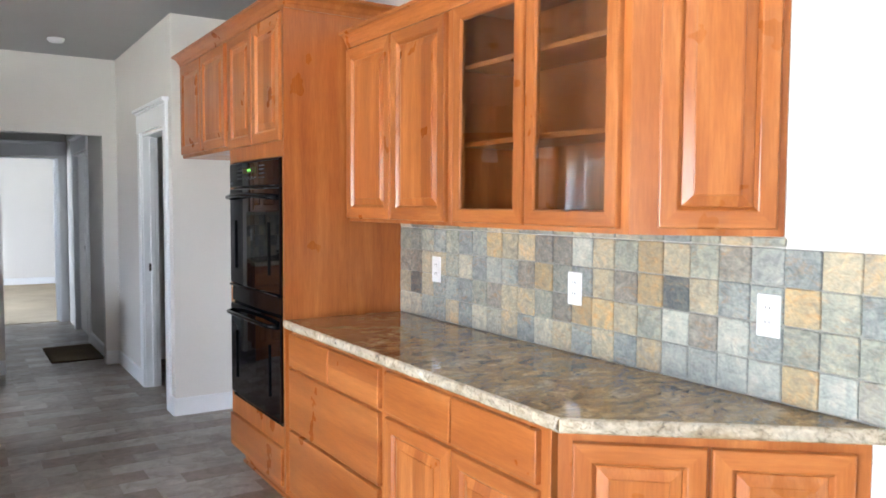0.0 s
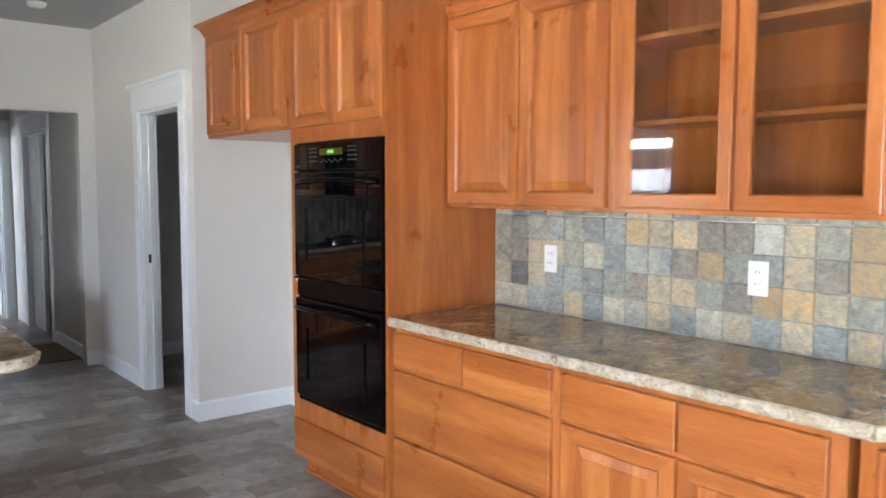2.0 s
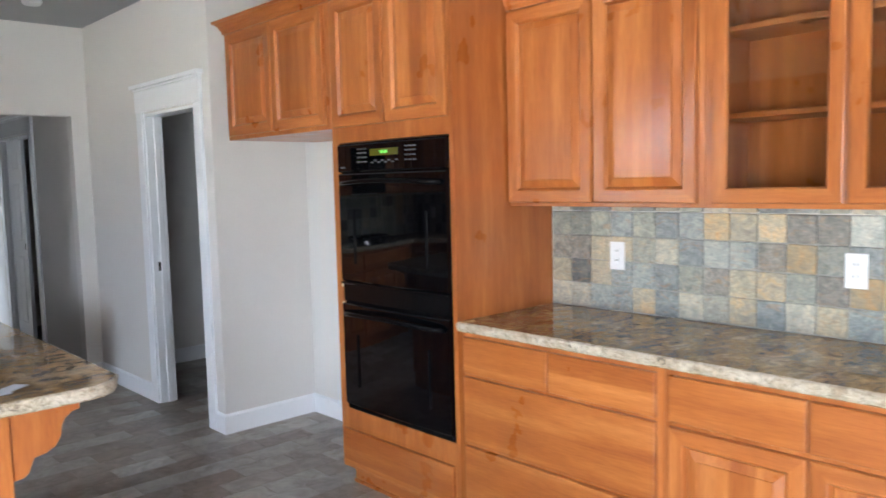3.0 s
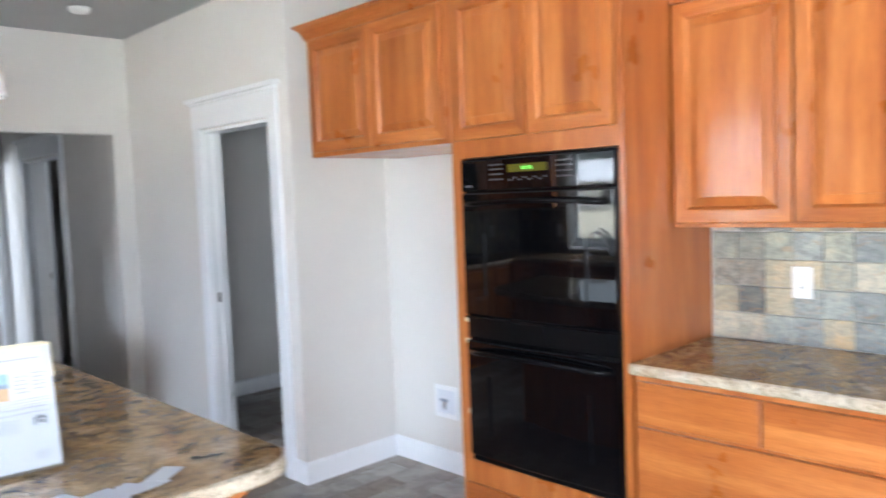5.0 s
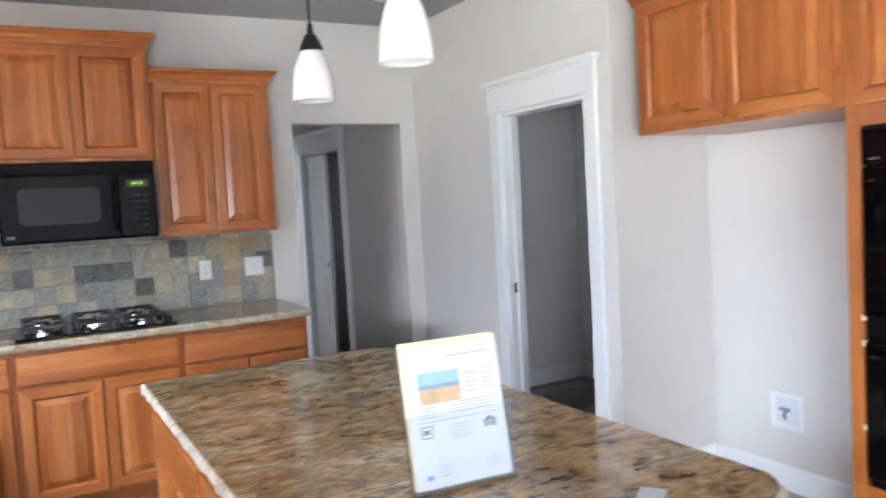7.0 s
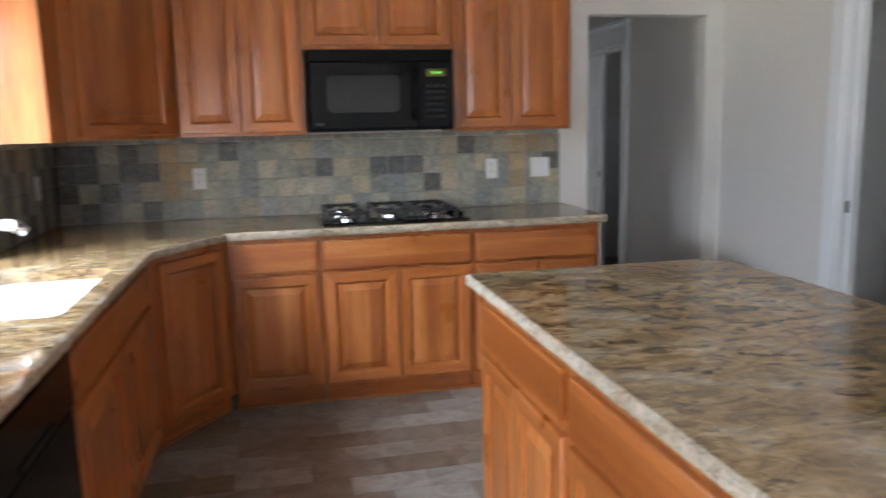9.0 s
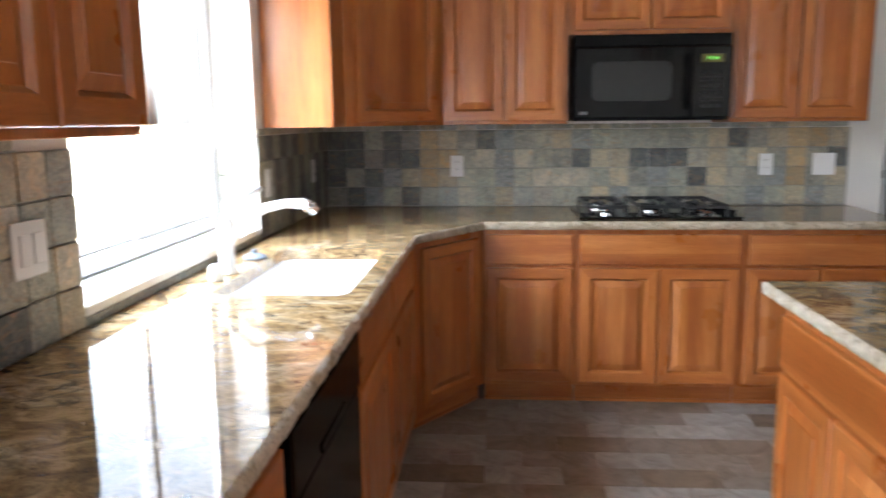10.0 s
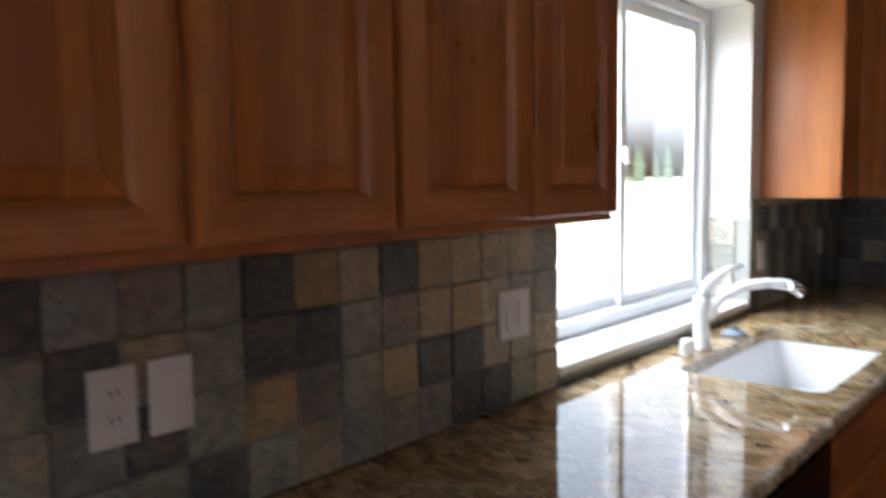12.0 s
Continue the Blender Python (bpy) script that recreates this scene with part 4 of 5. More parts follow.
def microwave(m):
    root = thing("microwave", m, "black over-the-range microwave with a green clock", "microwave")
    w, h, d = 0.762, 0.415, 0.40
    part("body", boxed(0, w, 0.02, d, 0, h, 0.004), BLACK, root)
    bm = boxed(0.002, w - 0.002, 0.006, 0.02, h - 0.058, h - 0.002, 0.003)
    for i in range(4):
        box(bm, 0.02, w - 0.02, 0.001, 0.006, h - 0.05 + i * 0.012, h - 0.045 + i * 0.012)
    part("vent_grille", bm, BLACK, root)
    door = part("door", boxed(0.004, 0.565, -0.012, 0.02, 0.012, h - 0.062, 0.006), BLACK_GLOSS, root)
    bm = bmesh.new()
    pts = arc(0.44, 0.25, 0.035, 0, 90, 4) + arc(0.125, 0.25, 0.035, 90, 180, 4) + arc(0.125, 0.13, 0.035, 180, 270, 4) + arc(0.44, 0.13, 0.035, 270, 360, 4)
    a = [bm.verts.new((x, -0.013, z)) for x, z in pts]
    b = [bm.verts.new((x, -0.010, z)) for x, z in pts]
    bm.faces.new(a)
    for i in range(len(pts)):
        bm.faces.new((a[i], a[(i + 1) % len(pts)], b[(i + 1) % len(pts)], b[i]))
    part("window", bm, MW_SCREEN, door, "dark grey perforated window")
    part("handle", tube(bmesh.new(), [(0.545, -0.012, 0.06), (0.545, -0.05, 0.08), (0.545, -0.055, 0.18), (0.545, -0.05, 0.29), (0.545, -0.012, 0.31)], 0.011, 10), BLACK, door, smooth=True)
    panel = part("control_panel", boxed(0.568, w - 0.004, -0.010, 0.02, 0.012, h - 0.062, 0.005), BLACK_GLOSS, root)
    part("display", boxed(0.61, 0.72, -0.0115, -0.009, 0.275, 0.315), DIGIT_PANEL, panel)
    bm = bmesh.new()
    for i, x in enumerate((0.640, 0.653, 0.671, 0.684)):
        box(bm, x, x + 0.007, -0.0125, -0.0115, 0.288, 0.302)
    part("digits", bm, DIGITS, panel, "green glowing clock digits")
    for r in range(6):
        for c in range(3):
            part("button", boxed(0.612 + c * 0.037, 0.640 + c * 0.037, -0.0115, -0.009, 0.06 + r * 0.032, 0.076 + r * 0.032), BUTTON, panel)
    part("badge", boxed(0.03, 0.07, -0.0135, -0.011, 0.032, 0.046), PLATE_GREY, door)
    return root


MW_SCREEN = plain("perforated_screen", (0.018, 0.018, 0.018), 0.15, spec=0.35)
BUTTON = plain("black_buttons", (0.012, 0.012, 0.013), 0.35, spec=0.25)
microwave(pose(-0.880, 7.423, 1.378))


def cooktop(m):
    root = thing("gas_cooktop", m, "black gas cooktop with five burners and iron grates", "cooktop")
    part("glass_top", boxed(-0.38, 0.38, -0.255, 0.255, 0.0, 0.012, 0.004), BLACK_GLASS, root)
    for bx, by, r in ((-0.25, 0.12, 0.045), (-0.25, -0.11, 0.035), (0.0, 0.02, 0.055), (0.22, 0.12, 0.04), (0.22, -0.11, 0.045)):
        burner = part("burner", lathe(bmesh.new(), [(r + 0.012, 0.012), (r + 0.012, 0.020), (r, 0.028), (r, 0.034)], 20, (bx, by)), CHROME, root)
        part("cap", lathe(bmesh.new(), [(r * 0.8, 0.034), (r * 0.82, 0.041), (r * 0.6, 0.045)], 20, (bx, by)), BLACK, burner)
    for gx in (-0.25, 0.0, 0.22):
        bm = bmesh.new()
        gw = 0.10
        for x0, x1, y0, y1 in ((gx - gw, gx + gw, -0.225, -0.213), (gx - gw, gx + gw, 0.213, 0.225), (gx - gw, gx - gw + 0.012, -0.213, 0.213), (gx + gw - 0.012, gx + gw, -0.213, 0.213),
                               (gx - 0.006, gx + 0.006, -0.213, -0.15), (gx - 0.006, gx + 0.006, -0.06, 0.06), (gx - 0.006, gx + 0.006, 0.16, 0.213),
                               (gx - gw + 0.012, gx - 0.045, -0.116, -0.104), (gx + 0.045, gx + gw - 0.012, -0.116, -0.104), (gx - gw + 0.012, gx - 0.045, 0.114, 0.126), (gx + 0.045, gx + gw - 0.012, 0.114, 0.126)):
            box(bm, x0, x1, y0, y1, 0.048, 0.064, 0.002)
        for fx in (gx - gw + 0.006, gx + gw - 0.006):
            for fy in (-0.219, 0.219):
                box(bm, fx - 0.006, fx + 0.006, fy - 0.006, fy + 0.006, 0.012, 0.049)
        part("grate", bm, BLACK_IRON, root, "black cast-iron grate")
    for i in range(5):
        knob = part("knob", lathe(bmesh.new(), [(0.018, 0.012), (0.017, 0.034), (0.012, 0.038)], 16, (0.345, -0.18 + i * 0.075)), BLACK, root)
    return root


cooktop(pose(-0.475, 7.455, COUNTER + 0.001))

dw = thing("dishwasher", west(4.755, W_FACE), "black built-in dishwasher under the granite worktop", "dishwasher")
part("door", boxed(0.004, 0.636, -0.022, 0.50, 0.11, 0.72, 0.005), BLACK, dw)
part("control_panel", boxed(0.004, 0.636, -0.026, 0.50, 0.725, 0.866, 0.006), BLACK, dw)
part("toe_kick", boxed(0.004, 0.636, 0.06, 0.09, 0.0, 0.105), BLACK, dw)
part("handle_recess", boxed(0.20, 0.44, -0.030, -0.024, 0.735, 0.755, 0.002), BLACK, dw)

# sink and faucet
sink = thing("kitchen_sink", pose(0, 0, 0), "white undermount kitchen sink set in the granite", "sink")
bm = bmesh.new()
loops = []
for grow, z in ((0.018, 0.876), (0.004, 0.876), (0.0, 0.872), (-0.012, 0.72), (-0.03, 0.70), (-0.06, 0.695)):
    g = grow
    pts = arc(-1.71, 6.29, 0.05 + g, 0, 90, 5) + arc(-2.00, 6.29, 0.05 + g, 90, 180, 5) + arc(-2.00, 5.62, 0.05 + g, 180, 270, 5) + arc(-1.71, 5.62, 0.05 + g, 270, 360, 5)
    loops.append([bm.verts.new((x, y, z)) for x, y in pts])
for a, b in zip(loops, loops[1:]):
    for i in range(len(a)):
        bm.faces.new((a[i], a[(i + 1) % len(a)], b[(i + 1) % len(a)], b[i]))
bm.faces.new(loops[-1])
part("basin", bm, ENAMEL, sink)
part("drain", lathe(bmesh.new(), [(0.045, 0.6955), (0.043, 0.699), (0.02, 0.697)], 20, (-1.86, 5.95)), CHROME, sink, "chrome drain")


def faucet(x, y):
    root = thing("faucet", pose(x, y, COUNTER + 0.001), "white single-lever kitchen faucet", "faucet")
    part("base", lathe(bmesh.new(), [(0.032, 0), (0.032, 0.006), (0.026, 0.014), (0.024, 0.10), (0.027, 0.13), (0.024, 0.165)], 20), ENAMEL, root, smooth=True)
    pts = [(0.0, 0, 0.09), (0.06, 0.015, 0.17), (0.12, 0.03, 0.205), (0.18, 0.045, 0.218), (0.235, 0.06, 0.215), (0.262, 0.067, 0.205)]
    spout = part("spout", tube(bmesh.new(), pts, [0.018, 0.017, 0.016, 0.015, 0.018, 0.019], 12), ENAMEL, root, smooth=True)
    part("spray_head", tube(bmesh.new(), [(0.236, 0.06, 0.213), (0.262, 0.067, 0.203), (0.275, 0.07, 0.188)], [0.0185, 0.021, 0.019], 12), CHROME, spout, smooth=True)
    part("lever", tube(bmesh.new(), [(0.0, 0, 0.16), (0.01, 0.01, 0.20), (0.05, 0.05, 0.245), (0.09, 0.09, 0.262)], [0.018, 0.016, 0.011, 0.009], 10), ENAMEL, root, smooth=True)
    return root


faucet(-2.10, 5.87)
STRAINER = plain("blue_grey_rubber", (0.16, 0.19, 0.23), 0.5)
tagged(part("sink_stopper", lathe(bmesh.new(), [(0.042, COUNTER + 0.001), (0.042, COUNTER + 0.008), (0.03, COUNTER + 0.016), (0.012, COUNTER + 0.020), (0.010, COUNTER + 0.034)], 20, (-2.10, 6.14)), STRAINER), "grey round sink stopper lying on the worktop", "stopper")
tagged(part("soap_dispenser_cap", lathe(bmesh.new(), [(0.022, COUNTER + 0.001), (0.022, COUNTER + 0.04), (0.016, COUNTER + 0.05)], 16, (-2.10, 5.765)), ENAMEL), "white cap on the worktop beside the faucet", "cap")

# ---- outlets ----


def outlet(m, gangs=1, kind="socket", label="white plastic wall outlet on the slate tiles"):
    """A cover plate with its sockets or rocker switches, facing -y."""
    root = thing("wall_outlet", m, label, "outlet", "wall outlets")
    w, h = 0.072 + 0.046 * (gangs - 1), 0.117
    part("cover_plate", boxed(-w / 2, w / 2, -0.006, 0, -h / 2, h / 2, 0.0025), PLASTIC, root)
    for g in range(gangs):
        cx = (g - (gangs - 1) / 2) * 0.046
        if kind == "switch":
            part("rocker", boxed(cx - 0.016, cx + 0.016, -0.010, -0.005, -0.033, 0.033, 0.002), PLASTIC, root)
            continue
        for cz in (0.02, -0.02):
            sock = part("socket", boxed(cx - 0.016, cx + 0.016, -0.0085, -0.005, cz - 0.014, cz + 0.014, 0.003), PLASTIC, root)
            for sx in (-0.006, 0.006):
                part("slot", boxed(cx + sx - 0.0012, cx + sx + 0.0012, -0.0092, -0.008, cz - 0.002, cz + 0.007), DARK_GAP, sock)
    return root


TX = 0.012   # how far the plates stand off the wall, on the tiles
for y in (3.448, 2.519, 1.747):
    outlet(pose(XE - TX, y, 1.15, 0, 0, -90))
outlet(pose(-1.475, YN - TX, 1.138))
outlet(pose(0.195, YN - TX, 1.138))
outlet(pose(0.497, YN - TX, 1.138), 2, "switch", "white double switch plate on the slate tiles")
outlet(pose(XW + TX, 4.052, 1.138, 0, 0, 90))
outlet(pose(XW + TX, 4.142, 1.138, 0, 0, 90), 1, "switch", "white switch plate on the slate tiles")
outlet(pose(XW + TX, 5.022, 1.136, 0, 0, 90), 2, "switch", "white double switch plate by the window")
outlet(pose(XW + TX, 6.675, 1.138, 0, 0, 90), 1, "switch", "white switch plate on the slate tiles")
outlet(pose(XW + TX, 7.467, 1.138, 0, 0, 90))


water = thing("water_supply_box", pose(XE, 5.350, 0.388, 0, 0, -90), "white recessed water supply box in the alcove wall", "supply box")
bm = bmesh.new()
for x0, x1, z0, z1 in ((-0.09, 0.09, -0.09, -0.065), (-0.09, 0.09, 0.065, 0.09), (-0.09, -0.065, -0.065, 0.065), (0.065, 0.09, -0.065, 0.065)):
    box(bm, x0, x1, -0.008, 0, z0, z1, 0.002)
part("frame", bm, PLASTIC, water)
# The box has no depth: its recess shade is in the back's colour.
part("back", boxed(-0.065, 0.065, -0.003, -0.001, -0.065, 0.065), plain("shaded_plastic", (0.70, 0.72, 0.77), 0.5), water)
part("valve", tube(bmesh.new(), [(-0.01, -0.004, -0.04), (-0.005, -0.022, -0.02), (0.01, -0.024, 0.01)], 0.010, 8), CHROME, water, "chrome shut-off valve", smooth=True)
part("valve_handle", boxed(-0.028, 0.032, -0.030, -0.022, 0.005, 0.022, 0.004), plain("grey_handle", (0.22, 0.24, 0.3), 0.4), water)

# ---- pendants, ceiling fittings ----


def pendant(x, y, z):
    root = thing("pendant_lamp", pose(x, y, z), "white opal glass pendant lamp with a dark bronze cap, unlit", "lamp", "pendants over the island")
    shade = [(0.0625, 0.0), (0.063, 0.012), (0.062, 0.04), (0.057, 0.080), (0.047, 0.118), (0.034, 0.148), (0.030, 0.155)]
    inner = [(r - 0.004, zz) for r, zz in reversed(shade)]
    bm = bmesh.new()
    prof = [(0.0585, 0.001)] + shade
    segs, rows = 32, []
    for r, zz in inner[:-1] + prof:
        rows.append([bm.verts.new((r * math.cos(2 * math.pi * i / segs), r * math.sin(2 * math.pi * i / segs), zz)) for i in range(segs)])
    for a, b in zip(rows, rows[1:]):
        for i in range(segs):
            bm.faces.new((a[i], a[(i + 1) % segs], b[(i + 1) % segs], b[i]))
    part("shade", bm, OPAL, root, "white opal glass shade", smooth=True)
    part("cap", lathe(bmesh.new(), [(0.036, 0.145), (0.035, 0.155), (0.027, 0.175), (0.018, 0.192), (0.010, 0.200), (0.008, 0.225)], 24), BRONZE, root, "dark bronze cap")
    part("cord", tube(bmesh.new(), [(0, 0, 0.22), (0, 0, CEIL - z - 0.02)], 0.004, 8), BRONZE, root)
    part("canopy", lathe(bmesh.new(), [(0.062, CEIL - z), (0.060, CEIL - z - 0.012), (0.030, CEIL - z - 0.024), (0.008, CEIL - z - 0.03)], 24), BRONZE, root)
    return root


pendant(-0.004, 4.553, 1.810)
pendant(0.002, 5.182, 1.810)
det = thing("smoke_detector", pose(1.17, 7.10, CEIL), "round white smoke detector on the ceiling", "detector")
part("housing", lathe(bmesh.new(), [(0.062, 0.0), (0.060, -0.014), (0.050, -0.028), (0.02, -0.032)], 28), PLASTIC, det, smooth=True)

# ---- doors in the hall ----


def panel_slab(m, w, h, label, hinged=True):
    """A white six-panel door leaf; local x from the hinge side, y through its thickness."""
    root = thing("door", m, label, "door")
    bm = boxed(0, w, 0.0, 0.035, 0.008, h)
    part("leaf", bm, TRIM, root)
    cw = (w - 0.36) / 2
    for c in range(2):
        x0 = 0.12 + c * (cw + 0.12)
        for z0, z1 in ((0.20, 0.85), (1.0, 1.55), (1.68, 1.86)):
            for y, s in ((-0.001, 1), (0.036, -1)):
                bm = bmesh.new()
                steps = [(0, y + s * 0.001), (0.006, y - s * 0.004), (0.014, y + s * 0.0), (0.035, y - s * 0.003), (0.038, y - s * 0.003)]
                rings(bm, x0, x0 + cw, z0, z1, steps, side=0, level=0)
                part("panel", bm, TRIM, root)
    if not hinged:
        part("finger_pull", boxed(0.035, 0.060, -0.002, 0.037, 0.92, 0.98, 0.001), BRONZE, root, "dark finger pull")
        return root
    for z in (0.25, 0.95, 1.72):
        part("hinge", boxed(-0.008, 0.002, -0.010, 0.012, z, z + 0.09, 0.002), BRONZE, root, "dark hinge")
    knob = part("lever_rose", lathe(bmesh.new(), [(0.028, 0), (0.028, 0.008), (0.014, 0.012)], 18), BRONZE, root)
    knob.matrix_local = pose(w - 0.06, -0.001, 0.95, 90, 0, 0)
    part("lever", boxed(w - 0.16, w - 0.05, -0.055, -0.040, 0.943, 0.957, 0.004), BRONZE, root, "dark lever handle")
    part("lever_neck", boxed(w - 0.068, w - 0.052, -0.042, -0.008, 0.943, 0.957, 0.004), BRONZE, root)
    return root


panel_slab(pose(1.712, 9.57, 0, 0, 0, 90), 0.74, 1.955, "white panelled hall sliding door standing half open", False)
panel_slab(pose(1.545, 10.862, 0, 0, 0, 84), 0.75, 1.955, "white panelled door open into the carpeted room")
mat_ = tagged(part("door_mat", boxed(1.18, 1.625, 8.10, 8.92, 0.001, 0.014, 0.004), MAT_BROWN), "dark brown door mat on the hall floor", "mat")

# ---- papers on the island ----
holder = thing("brochure_holder", pose(0, 0, 0), "clear acrylic holder with printed sheets and manila folder", "holder")
holder.matrix_world = pose(-0.062, 4.276, COUNTER + 0.002, -11, 0, -4.5)
for nm, dims in (("pocket_front", (-0.112, 0.112, -0.003, 0.0, 0.004, 0.155)), ("pocket_back", (-0.112, 0.112, 0.030, 0.033, 0.004, 0.275)),
                 ("pocket_side", (-0.115, -0.112, -0.003, 0.033, 0.004, 0.155)), ("pocket_side", (0.112, 0.115, -0.003, 0.033, 0.004, 0.155)), ("foot", (-0.112, 0.112, 0.0, 0.125, 0.003, 0.006))):
    clear_part = part(nm, boxed(*dims), ACRYLIC, holder)
    clear_part.visible_shadow = False
sheet = part("printed_sheet", boxed(-0.105, 0.105, 0.004, 0.012, 0.010, 0.291), PAPER, holder, "white printed sheets with a landscape photo")
folder = part("folder", boxed(-0.108, 0.100, 0.016, 0.022, 0.010, 0.301), MANILA, holder, "manila folder")
part("folder_tab", boxed(0.100, 0.112, 0.017, 0.021, 0.215, 0.298), MANILA, folder)
INK = plain("grey_ink", (0.22, 0.22, 0.26), 0.7)
INK_DARK = plain("dark_ink", (0.10, 0.11, 0.14), 0.7)
PHOTO_SKY, PHOTO_FIELD, PHOTO_HILL = plain("photo_sky", (0.30, 0.47, 0.68), 0.4, 0, 0.1, 30), plain("photo_field", (0.60, 0.42, 0.25), 0.4, 0, 0.2, 40), plain("photo_hills", (0.22, 0.30, 0.40), 0.4, 0, 0.2, 60)


def print_bar(x0, x1, z0, z1, mat, name="print"):
    part(name, boxed(x0, x1, 0.0032, 0.0042, z0 * 0.915, z1 * 0.915), mat, sheet)


print_bar(-0.080, 0.012, 0.232, 0.258, PHOTO_SKY, "photo_sky")
print_bar(-0.080, 0.012, 0.222, 0.232, PHOTO_HILL, "photo_hills")
print_bar(-0.080, 0.012, 0.190, 0.222, PHOTO_FIELD, "photo_field")
print_bar(-0.012, 0.080, 0.289, 0.291, INK)
for i in range(5):
    print_bar(0.025, 0.052 - 0.004 * (i % 2), 0.245 - i * 0.010, 0.2465 - i * 0.010, INK)
    print_bar(0.062, 0.090 - 0.003 * (i % 3), 0.250 - i * 0.010, 0.2515 - i * 0.010, INK)
for i in range(4):
    print_bar(-0.085, -0.045 - 0.004 * (i % 2), 0.182 - i * 0.007, 0.1832 - i * 0.007, INK)
    print_bar(-0.012, 0.092 - 0.01 * (i == 3), 0.186 - i * 0.007, 0.1872 - i * 0.007, INK)
print_bar(-0.090, 0.092, 0.1515, 0.1527, INK)
for i in range(6):
    print_bar(-0.022, 0.026 - 0.003 * (i % 2), 0.138 - i * 0.006, 0.1391 - i * 0.006, INK)
for x0, x1, z0, z1 in ((-0.085, -0.060, 0.118, 0.120), (-0.085, -0.060, 0.142, 0.144), (-0.085, -0.083, 0.120, 0.142), (-0.062, -0.060, 0.120, 0.142), (-0.079, -0.067, 0.126, 0.136),
                       (0.054, 0.084, 0.134, 0.138), (0.056, 0.060, 0.118, 0.134), (0.078, 0.082, 0.118, 0.134), (0.062, 0.076, 0.123, 0.126), (0.062, 0.076, 0.128, 0.131), (0.062, 0.076, 0.139, 0.143)):
    print_bar(x0, x1, z0, z1, INK_DARK, "printed_mark")
print_bar(-0.085, -0.070, 0.030, 0.040, plain("blue_ink", (0.15, 0.25, 0.55), 0.6), "printed_mark")
for i in range(4):
    print_bar(0.050, 0.085 - 0.006 * (i % 2), 0.052 - i * 0.006, 0.0531 - i * 0.006, INK)
    print_bar(-0.060, -0.030, 0.055 - i * 0.007, 0.056 - i * 0.007, INK)
for i, (px, py, rz) in enumerate(((-0.05, 4.045, 20), (0.02, 4.005, 10), (0.07, 3.99, 30), (0.12, 3.98, 12), (0.175, 4.015, 38), (0.06, 3.965, 50))):
    card = part("business_card", boxed(-0.044, 0.044, -0.025, 0.025, 0.0, 0.0012), PAPER)
    card.matrix_world = pose(px, py, COUNTER + 0.0015 + 0.0014 * i, 0, 0, rz)
    tagged(card, "white business card lying on the granite island", "card", "cards on the island")

# loose cord under the wall cabinets
tagged(part("loose_cord", tube(bmesh.new(), [(-2.10, 4.28, UPPER + 0.002), (-2.13, 4.31, 1.359), (-2.15, 4.34, 1.354), (-2.15, 4.38, 1.352), (-2.15, 4.41, 1.357), (-2.12, 4.44, UPPER + 0.002)], 0.006, 8), BLACK, smooth=True), "black electrical cord hanging under the wall cabinets", "cord")

# ---- slate tiles ----
PITCH, TILE = 0.1045, 0.1015


def tile_mesh(name, w, h, mat, seed=0):
    """A tumbled slate tile, facing -y, with worn corners."""
    rnd = random.Random(seed)
    bm = bmesh.new()
    loops = []
    c = 0.0045
    base = [(c, 0), (w - c, 0), (w, c), (w, h - c), (w - c, h), (c, h), (0, h - c), (0, c)]
    jit = [(rnd.uniform(-0.0016, 0.0016), rnd.uniform(-0.0016, 0.0016)) for _ in base]
    for inset, y in ((0.0, 0.0), (0.0, -0.0065), (0.0022, -0.009)):
        loops.append([bm.verts.new((x + jx + (inset if x < w / 2 else -inset), y, z + jz + (inset if z < h / 2 else -inset))) for (x, z), (jx, jz) in zip(base, jit)])
    for a, b in zip(loops, loops[1:]):
        for i in range(8):
            bm.faces.new((a[i], a[(i + 1) % 8], b[(i + 1) % 8], b[i]))
    bm.faces.new(loops[-1])
    bmesh.ops.recalc_face_normals(bm, faces=bm.faces)
    me = bpy.data.meshes.new(name)
    bm.to_mesh(me)
    bm.free()
    me.materials.append(mat)
    return me


TILE_MESHES = {(k, v): tile_mesh("slate_tile", TILE, TILE, SLATE[k], v) for k in SLATE for v in range(4)}
HALF_MESHES = {(k, v): tile_mesh("slate_tile", TILE, 0.026, SLATE[k], v + 9) for k in SLATE for v in range(2)}


def backsplash(name, m, rows, length, label, top=0.418, half=0.0, seed=1):
    """Slate tiles on a bed of grout. rows: strings of colour letters from the top row down; x runs to the right."""
    rnd = random.Random(seed)
    bed = part(name, boxed(0, length, -0.003, 0.0, 0.0, top), TILE_GROUT)
    bed.matrix_world = m
    tagged(bed, label, "backsplash", kind="structure")
    for r, row in enumerate(rows):
        for c, letter in enumerate(row):
            if letter == " " or (c + 1) * PITCH > length + 0.03:
                continue
            ob = new("slate_tile", TILE_MESHES[(letter, rnd.randrange(4))])
            ob.parent = bed
            ob.matrix_local = pose(0.003 + c * PITCH + rnd.uniform(-0.001, 0.001), -0.002 + rnd.uniform(-0.001, 0.001), 0.003 + (len(rows) - 1 - r) * PITCH + rnd.uniform(-0.001, 0.001), rnd.uniform(-0.5, 0.5), rnd.uniform(-0.6, 0.6), 0)
    if half:
        for c in range(int(half / PITCH)):
            ob = new("slate_tile", HALF_MESHES[(rnd.choice("gbtgwg"), rnd.randrange(2))])
            ob.parent = bed
            ob.matrix_local = pose(0.003 + c * PITCH, -0.002, 0.003 + 4 * PITCH)
    return bed


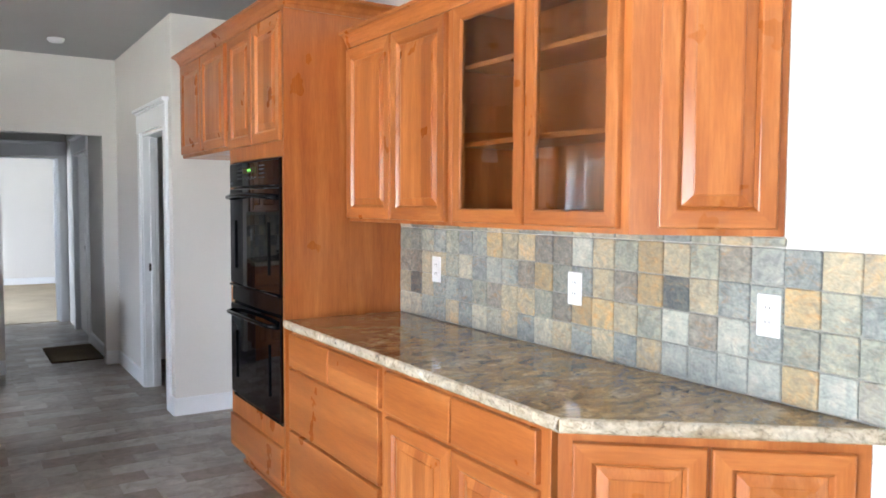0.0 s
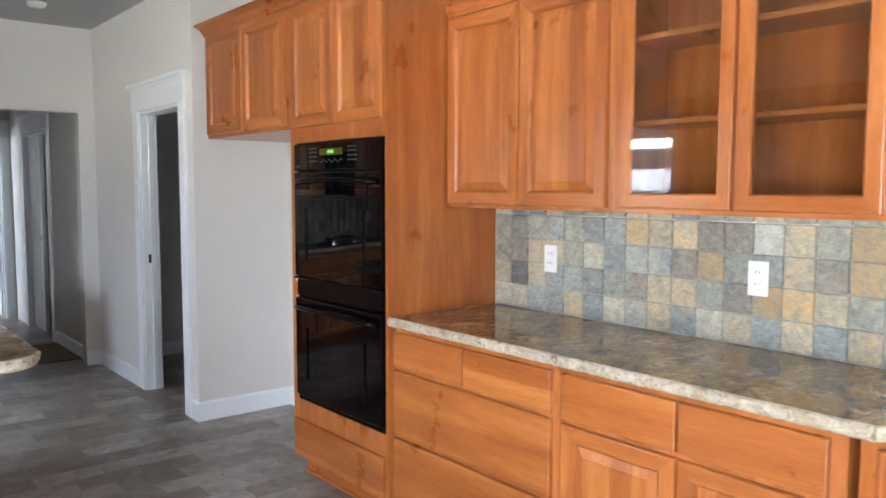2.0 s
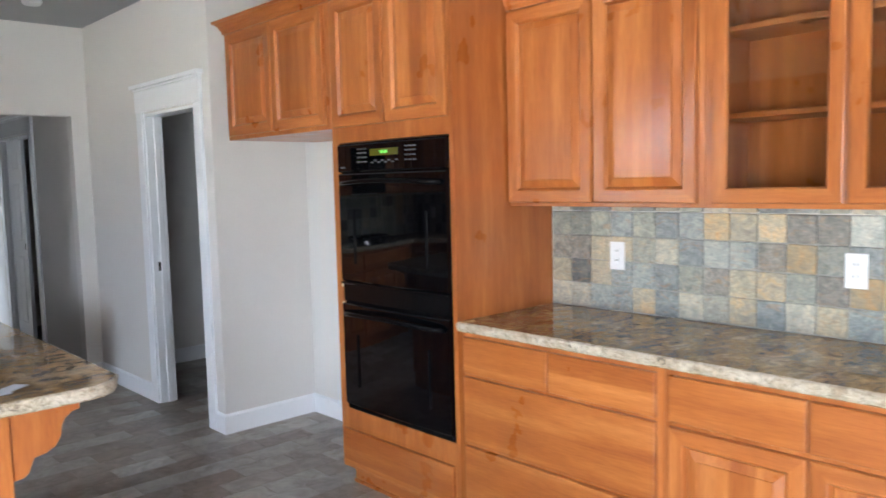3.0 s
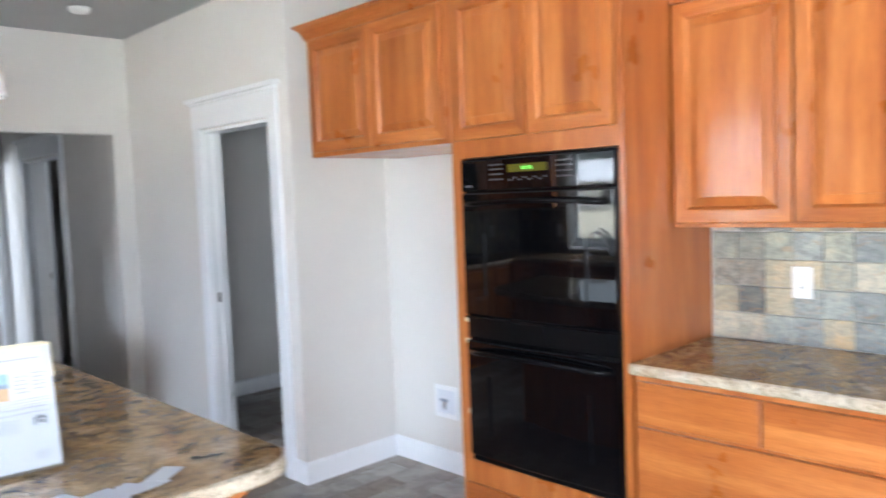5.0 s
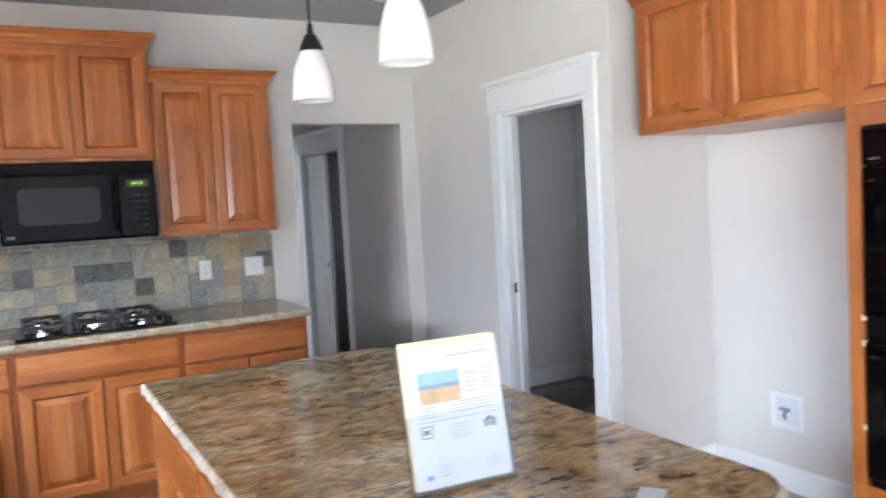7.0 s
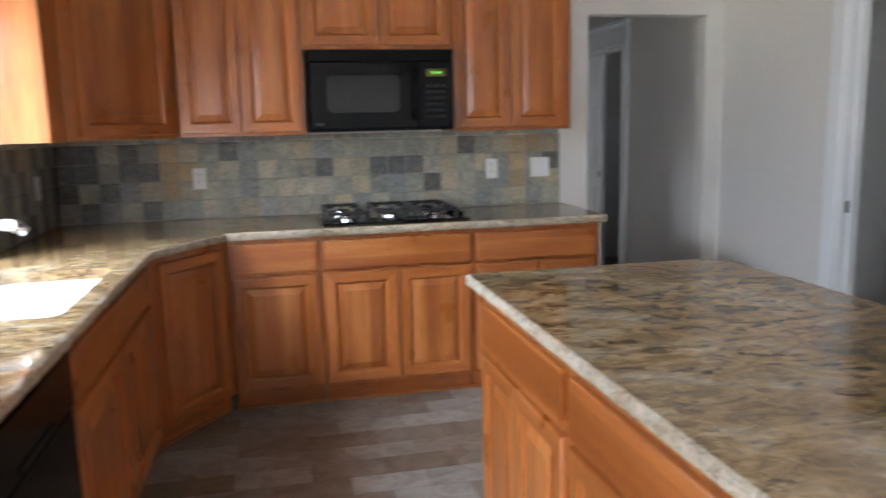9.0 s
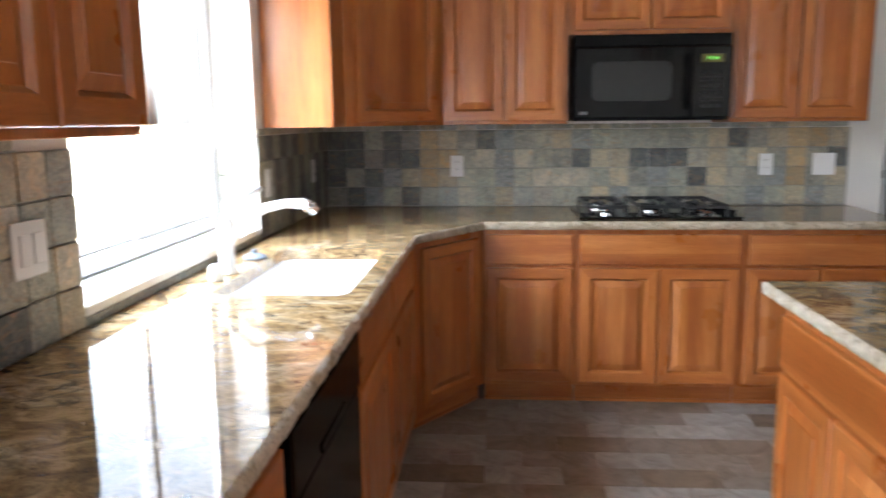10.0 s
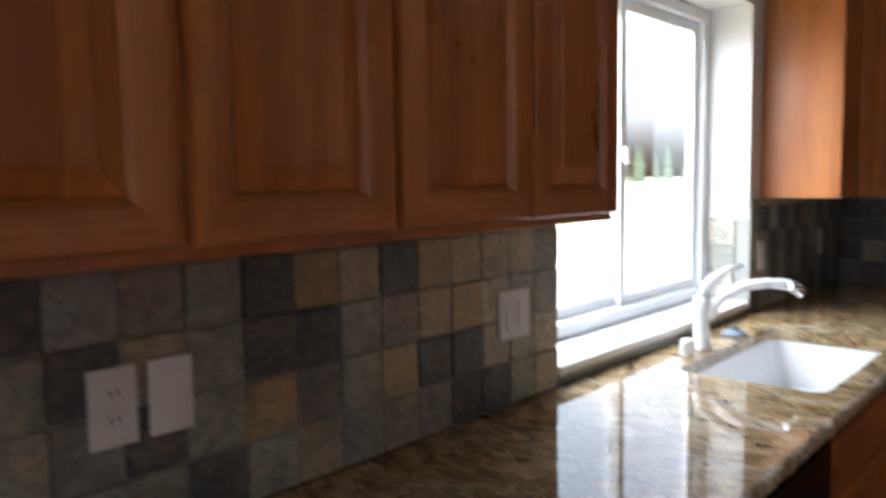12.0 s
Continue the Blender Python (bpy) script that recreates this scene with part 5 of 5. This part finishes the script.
E_ROWS = ["gggbgbbotqppstgotgpsbtqs",
          "ppttgwbsbpogbtpodtbbogbt",
          "tdtbbbgptqgpootgspsbgggb",
          "wwbbqbwwqbwtbtbqssssosws"]
backsplash("backsplash_east", pose(XE, 3.798, COUNTER + 0.001, 0, 0, -90), [r.ljust(25, "s") for r in E_ROWS], 2.52, "slate tile backsplash in grey, blue and ochre", half=2.1)
N_ROWS = ["ddgdgotgdbggtbggggggtdgtoot",
          "ddgddoogwbwggdttdddwtgtgogd",
          "dgdbtotggbgwwwgtgbgdtwgbogt",
          "gdbgdgbwgtbwggtbwggtwgbgtbw"]
backsplash("backsplash_north", pose(XW + 0.012, YN, COUNTER + 0.001), N_ROWS, 2.835, "slate tile backsplash in grey, charcoal and tan", half=2.835, seed=2)
W_ROWS = ["dbpgdotdotttg", "gdtgddgptowgg", "gbdgopgoddwgt", "gbgdgtgtpddgt"]
backsplash("backsplash_west", pose(XW, 3.022, COUNTER + 0.001, 0, 0, 90), [r.rjust(21, "d") for r in W_ROWS], 2.2, "slate tile backsplash in tan, ochre and charcoal", half=2.0, seed=3)
backsplash("backsplash_corner", pose(XW, 6.578, COUNTER + 0.001, 0, 0, 90), ["gdgdbdogdgdb", "tgdbdgdgbdgd", "gbdgdgdbgdgd", "dgbgdgbdgdbd"], 1.233, "slate tile backsplash in charcoal and grey", half=1.2, seed=4)
bed = backsplash("backsplash_jamb", pose(XW - 0.155, WIN[1] - 0.001, WIN[2] + 0.004, 0, 0, 0), ["ww", "gw", "wg"], 0.165, "pale slate tiles on the window reveal", top=0.318, seed=5)
tagged(part("sill_edge", boxed(XW + 0.0005, XW + 0.010, WIN[0], WIN[1], COUNTER + 0.002, WIN[2] - 0.028), SLATE["g"]), "low strip of slate under the window sill", "trim", kind="structure")

# ---- floor tiles ----
FW, FL = 0.1535, 0.306


def floor_tile_mesh(w, l):
    bm = bmesh.new()
    rings_ = []
    for inset, z in ((0.0, -0.006), (0.0, -0.0006), (0.0012, 0.0)):
        rings_.append([bm.verts.new(p) for p in ((inset, inset, z), (l - inset, inset, z), (l - inset, w - inset, z), (inset, w - inset, z))])
    for a, b in zip(rings_, rings_[1:]):
        for i in range(4):
            bm.faces.new((a[i], a[(i + 1) % 4], b[(i + 1) % 4], b[i]))
    bm.faces.new(rings_[-1])
    me = bpy.data.meshes.new("floor_tile")
    bm.to_mesh(me)
    bm.free()
    me.materials.append(FLOOR)
    return me


FT = floor_tile_mesh(FW - 0.0012, FL - 0.0012)
verts, faces, singles = [], [], 0
rows_n, cols_n = int((10.8 - YS) / FW) + 1, int((3.3 - XW) / FL) + 2
for r in range(rows_n):
    for c in range(cols_n):
        x, y = XW - 0.15 + c * FL + (0.5 * FL if r % 2 else 0) - FL * 0.5, YS + r * FW
        if y + FW > 10.82 or (x > 2.34 and y < 5.75) or (x < 0.3 and y > YN + 0.1):
            continue
        if singles < 300 and ((-1.7 < x < -0.55 and 4.6 < y < 7.2) or (0.45 < x < 1.75 and 3.7 < y < 6.6)):
            ob = new("floor_tile", FT)
            ob.parent = floor
            ob.location = (x, y, 0)
            singles += 1
            continue
        k = len(verts)
        l, w = FL - 0.0012, FW - 0.0012
        for inset, z in ((0.0, -0.006), (0.0, -0.0006), (0.0012, 0.0)):
            verts += [(x + inset, y + inset, z), (x + l - inset, y + inset, z), (x + l - inset, y + w - inset, z), (x + inset, y + w - inset, z)]
        for a in (0, 4):
            faces += [(k + a + i, k + a + (i + 1) % 4, k + a + 4 + (i + 1) % 4, k + a + 4 + i) for i in range(4)]
        faces.append((k + 8, k + 9, k + 10, k + 11))
me = bpy.data.meshes.new("floor_tiles")
me.from_pydata(verts, [], faces)
me.materials.append(FLOOR)
rest = new("floor_tiles", me)
rest.parent = floor
tagged(rest, "grey and brown stone-look floor tiles", kind="stuff")
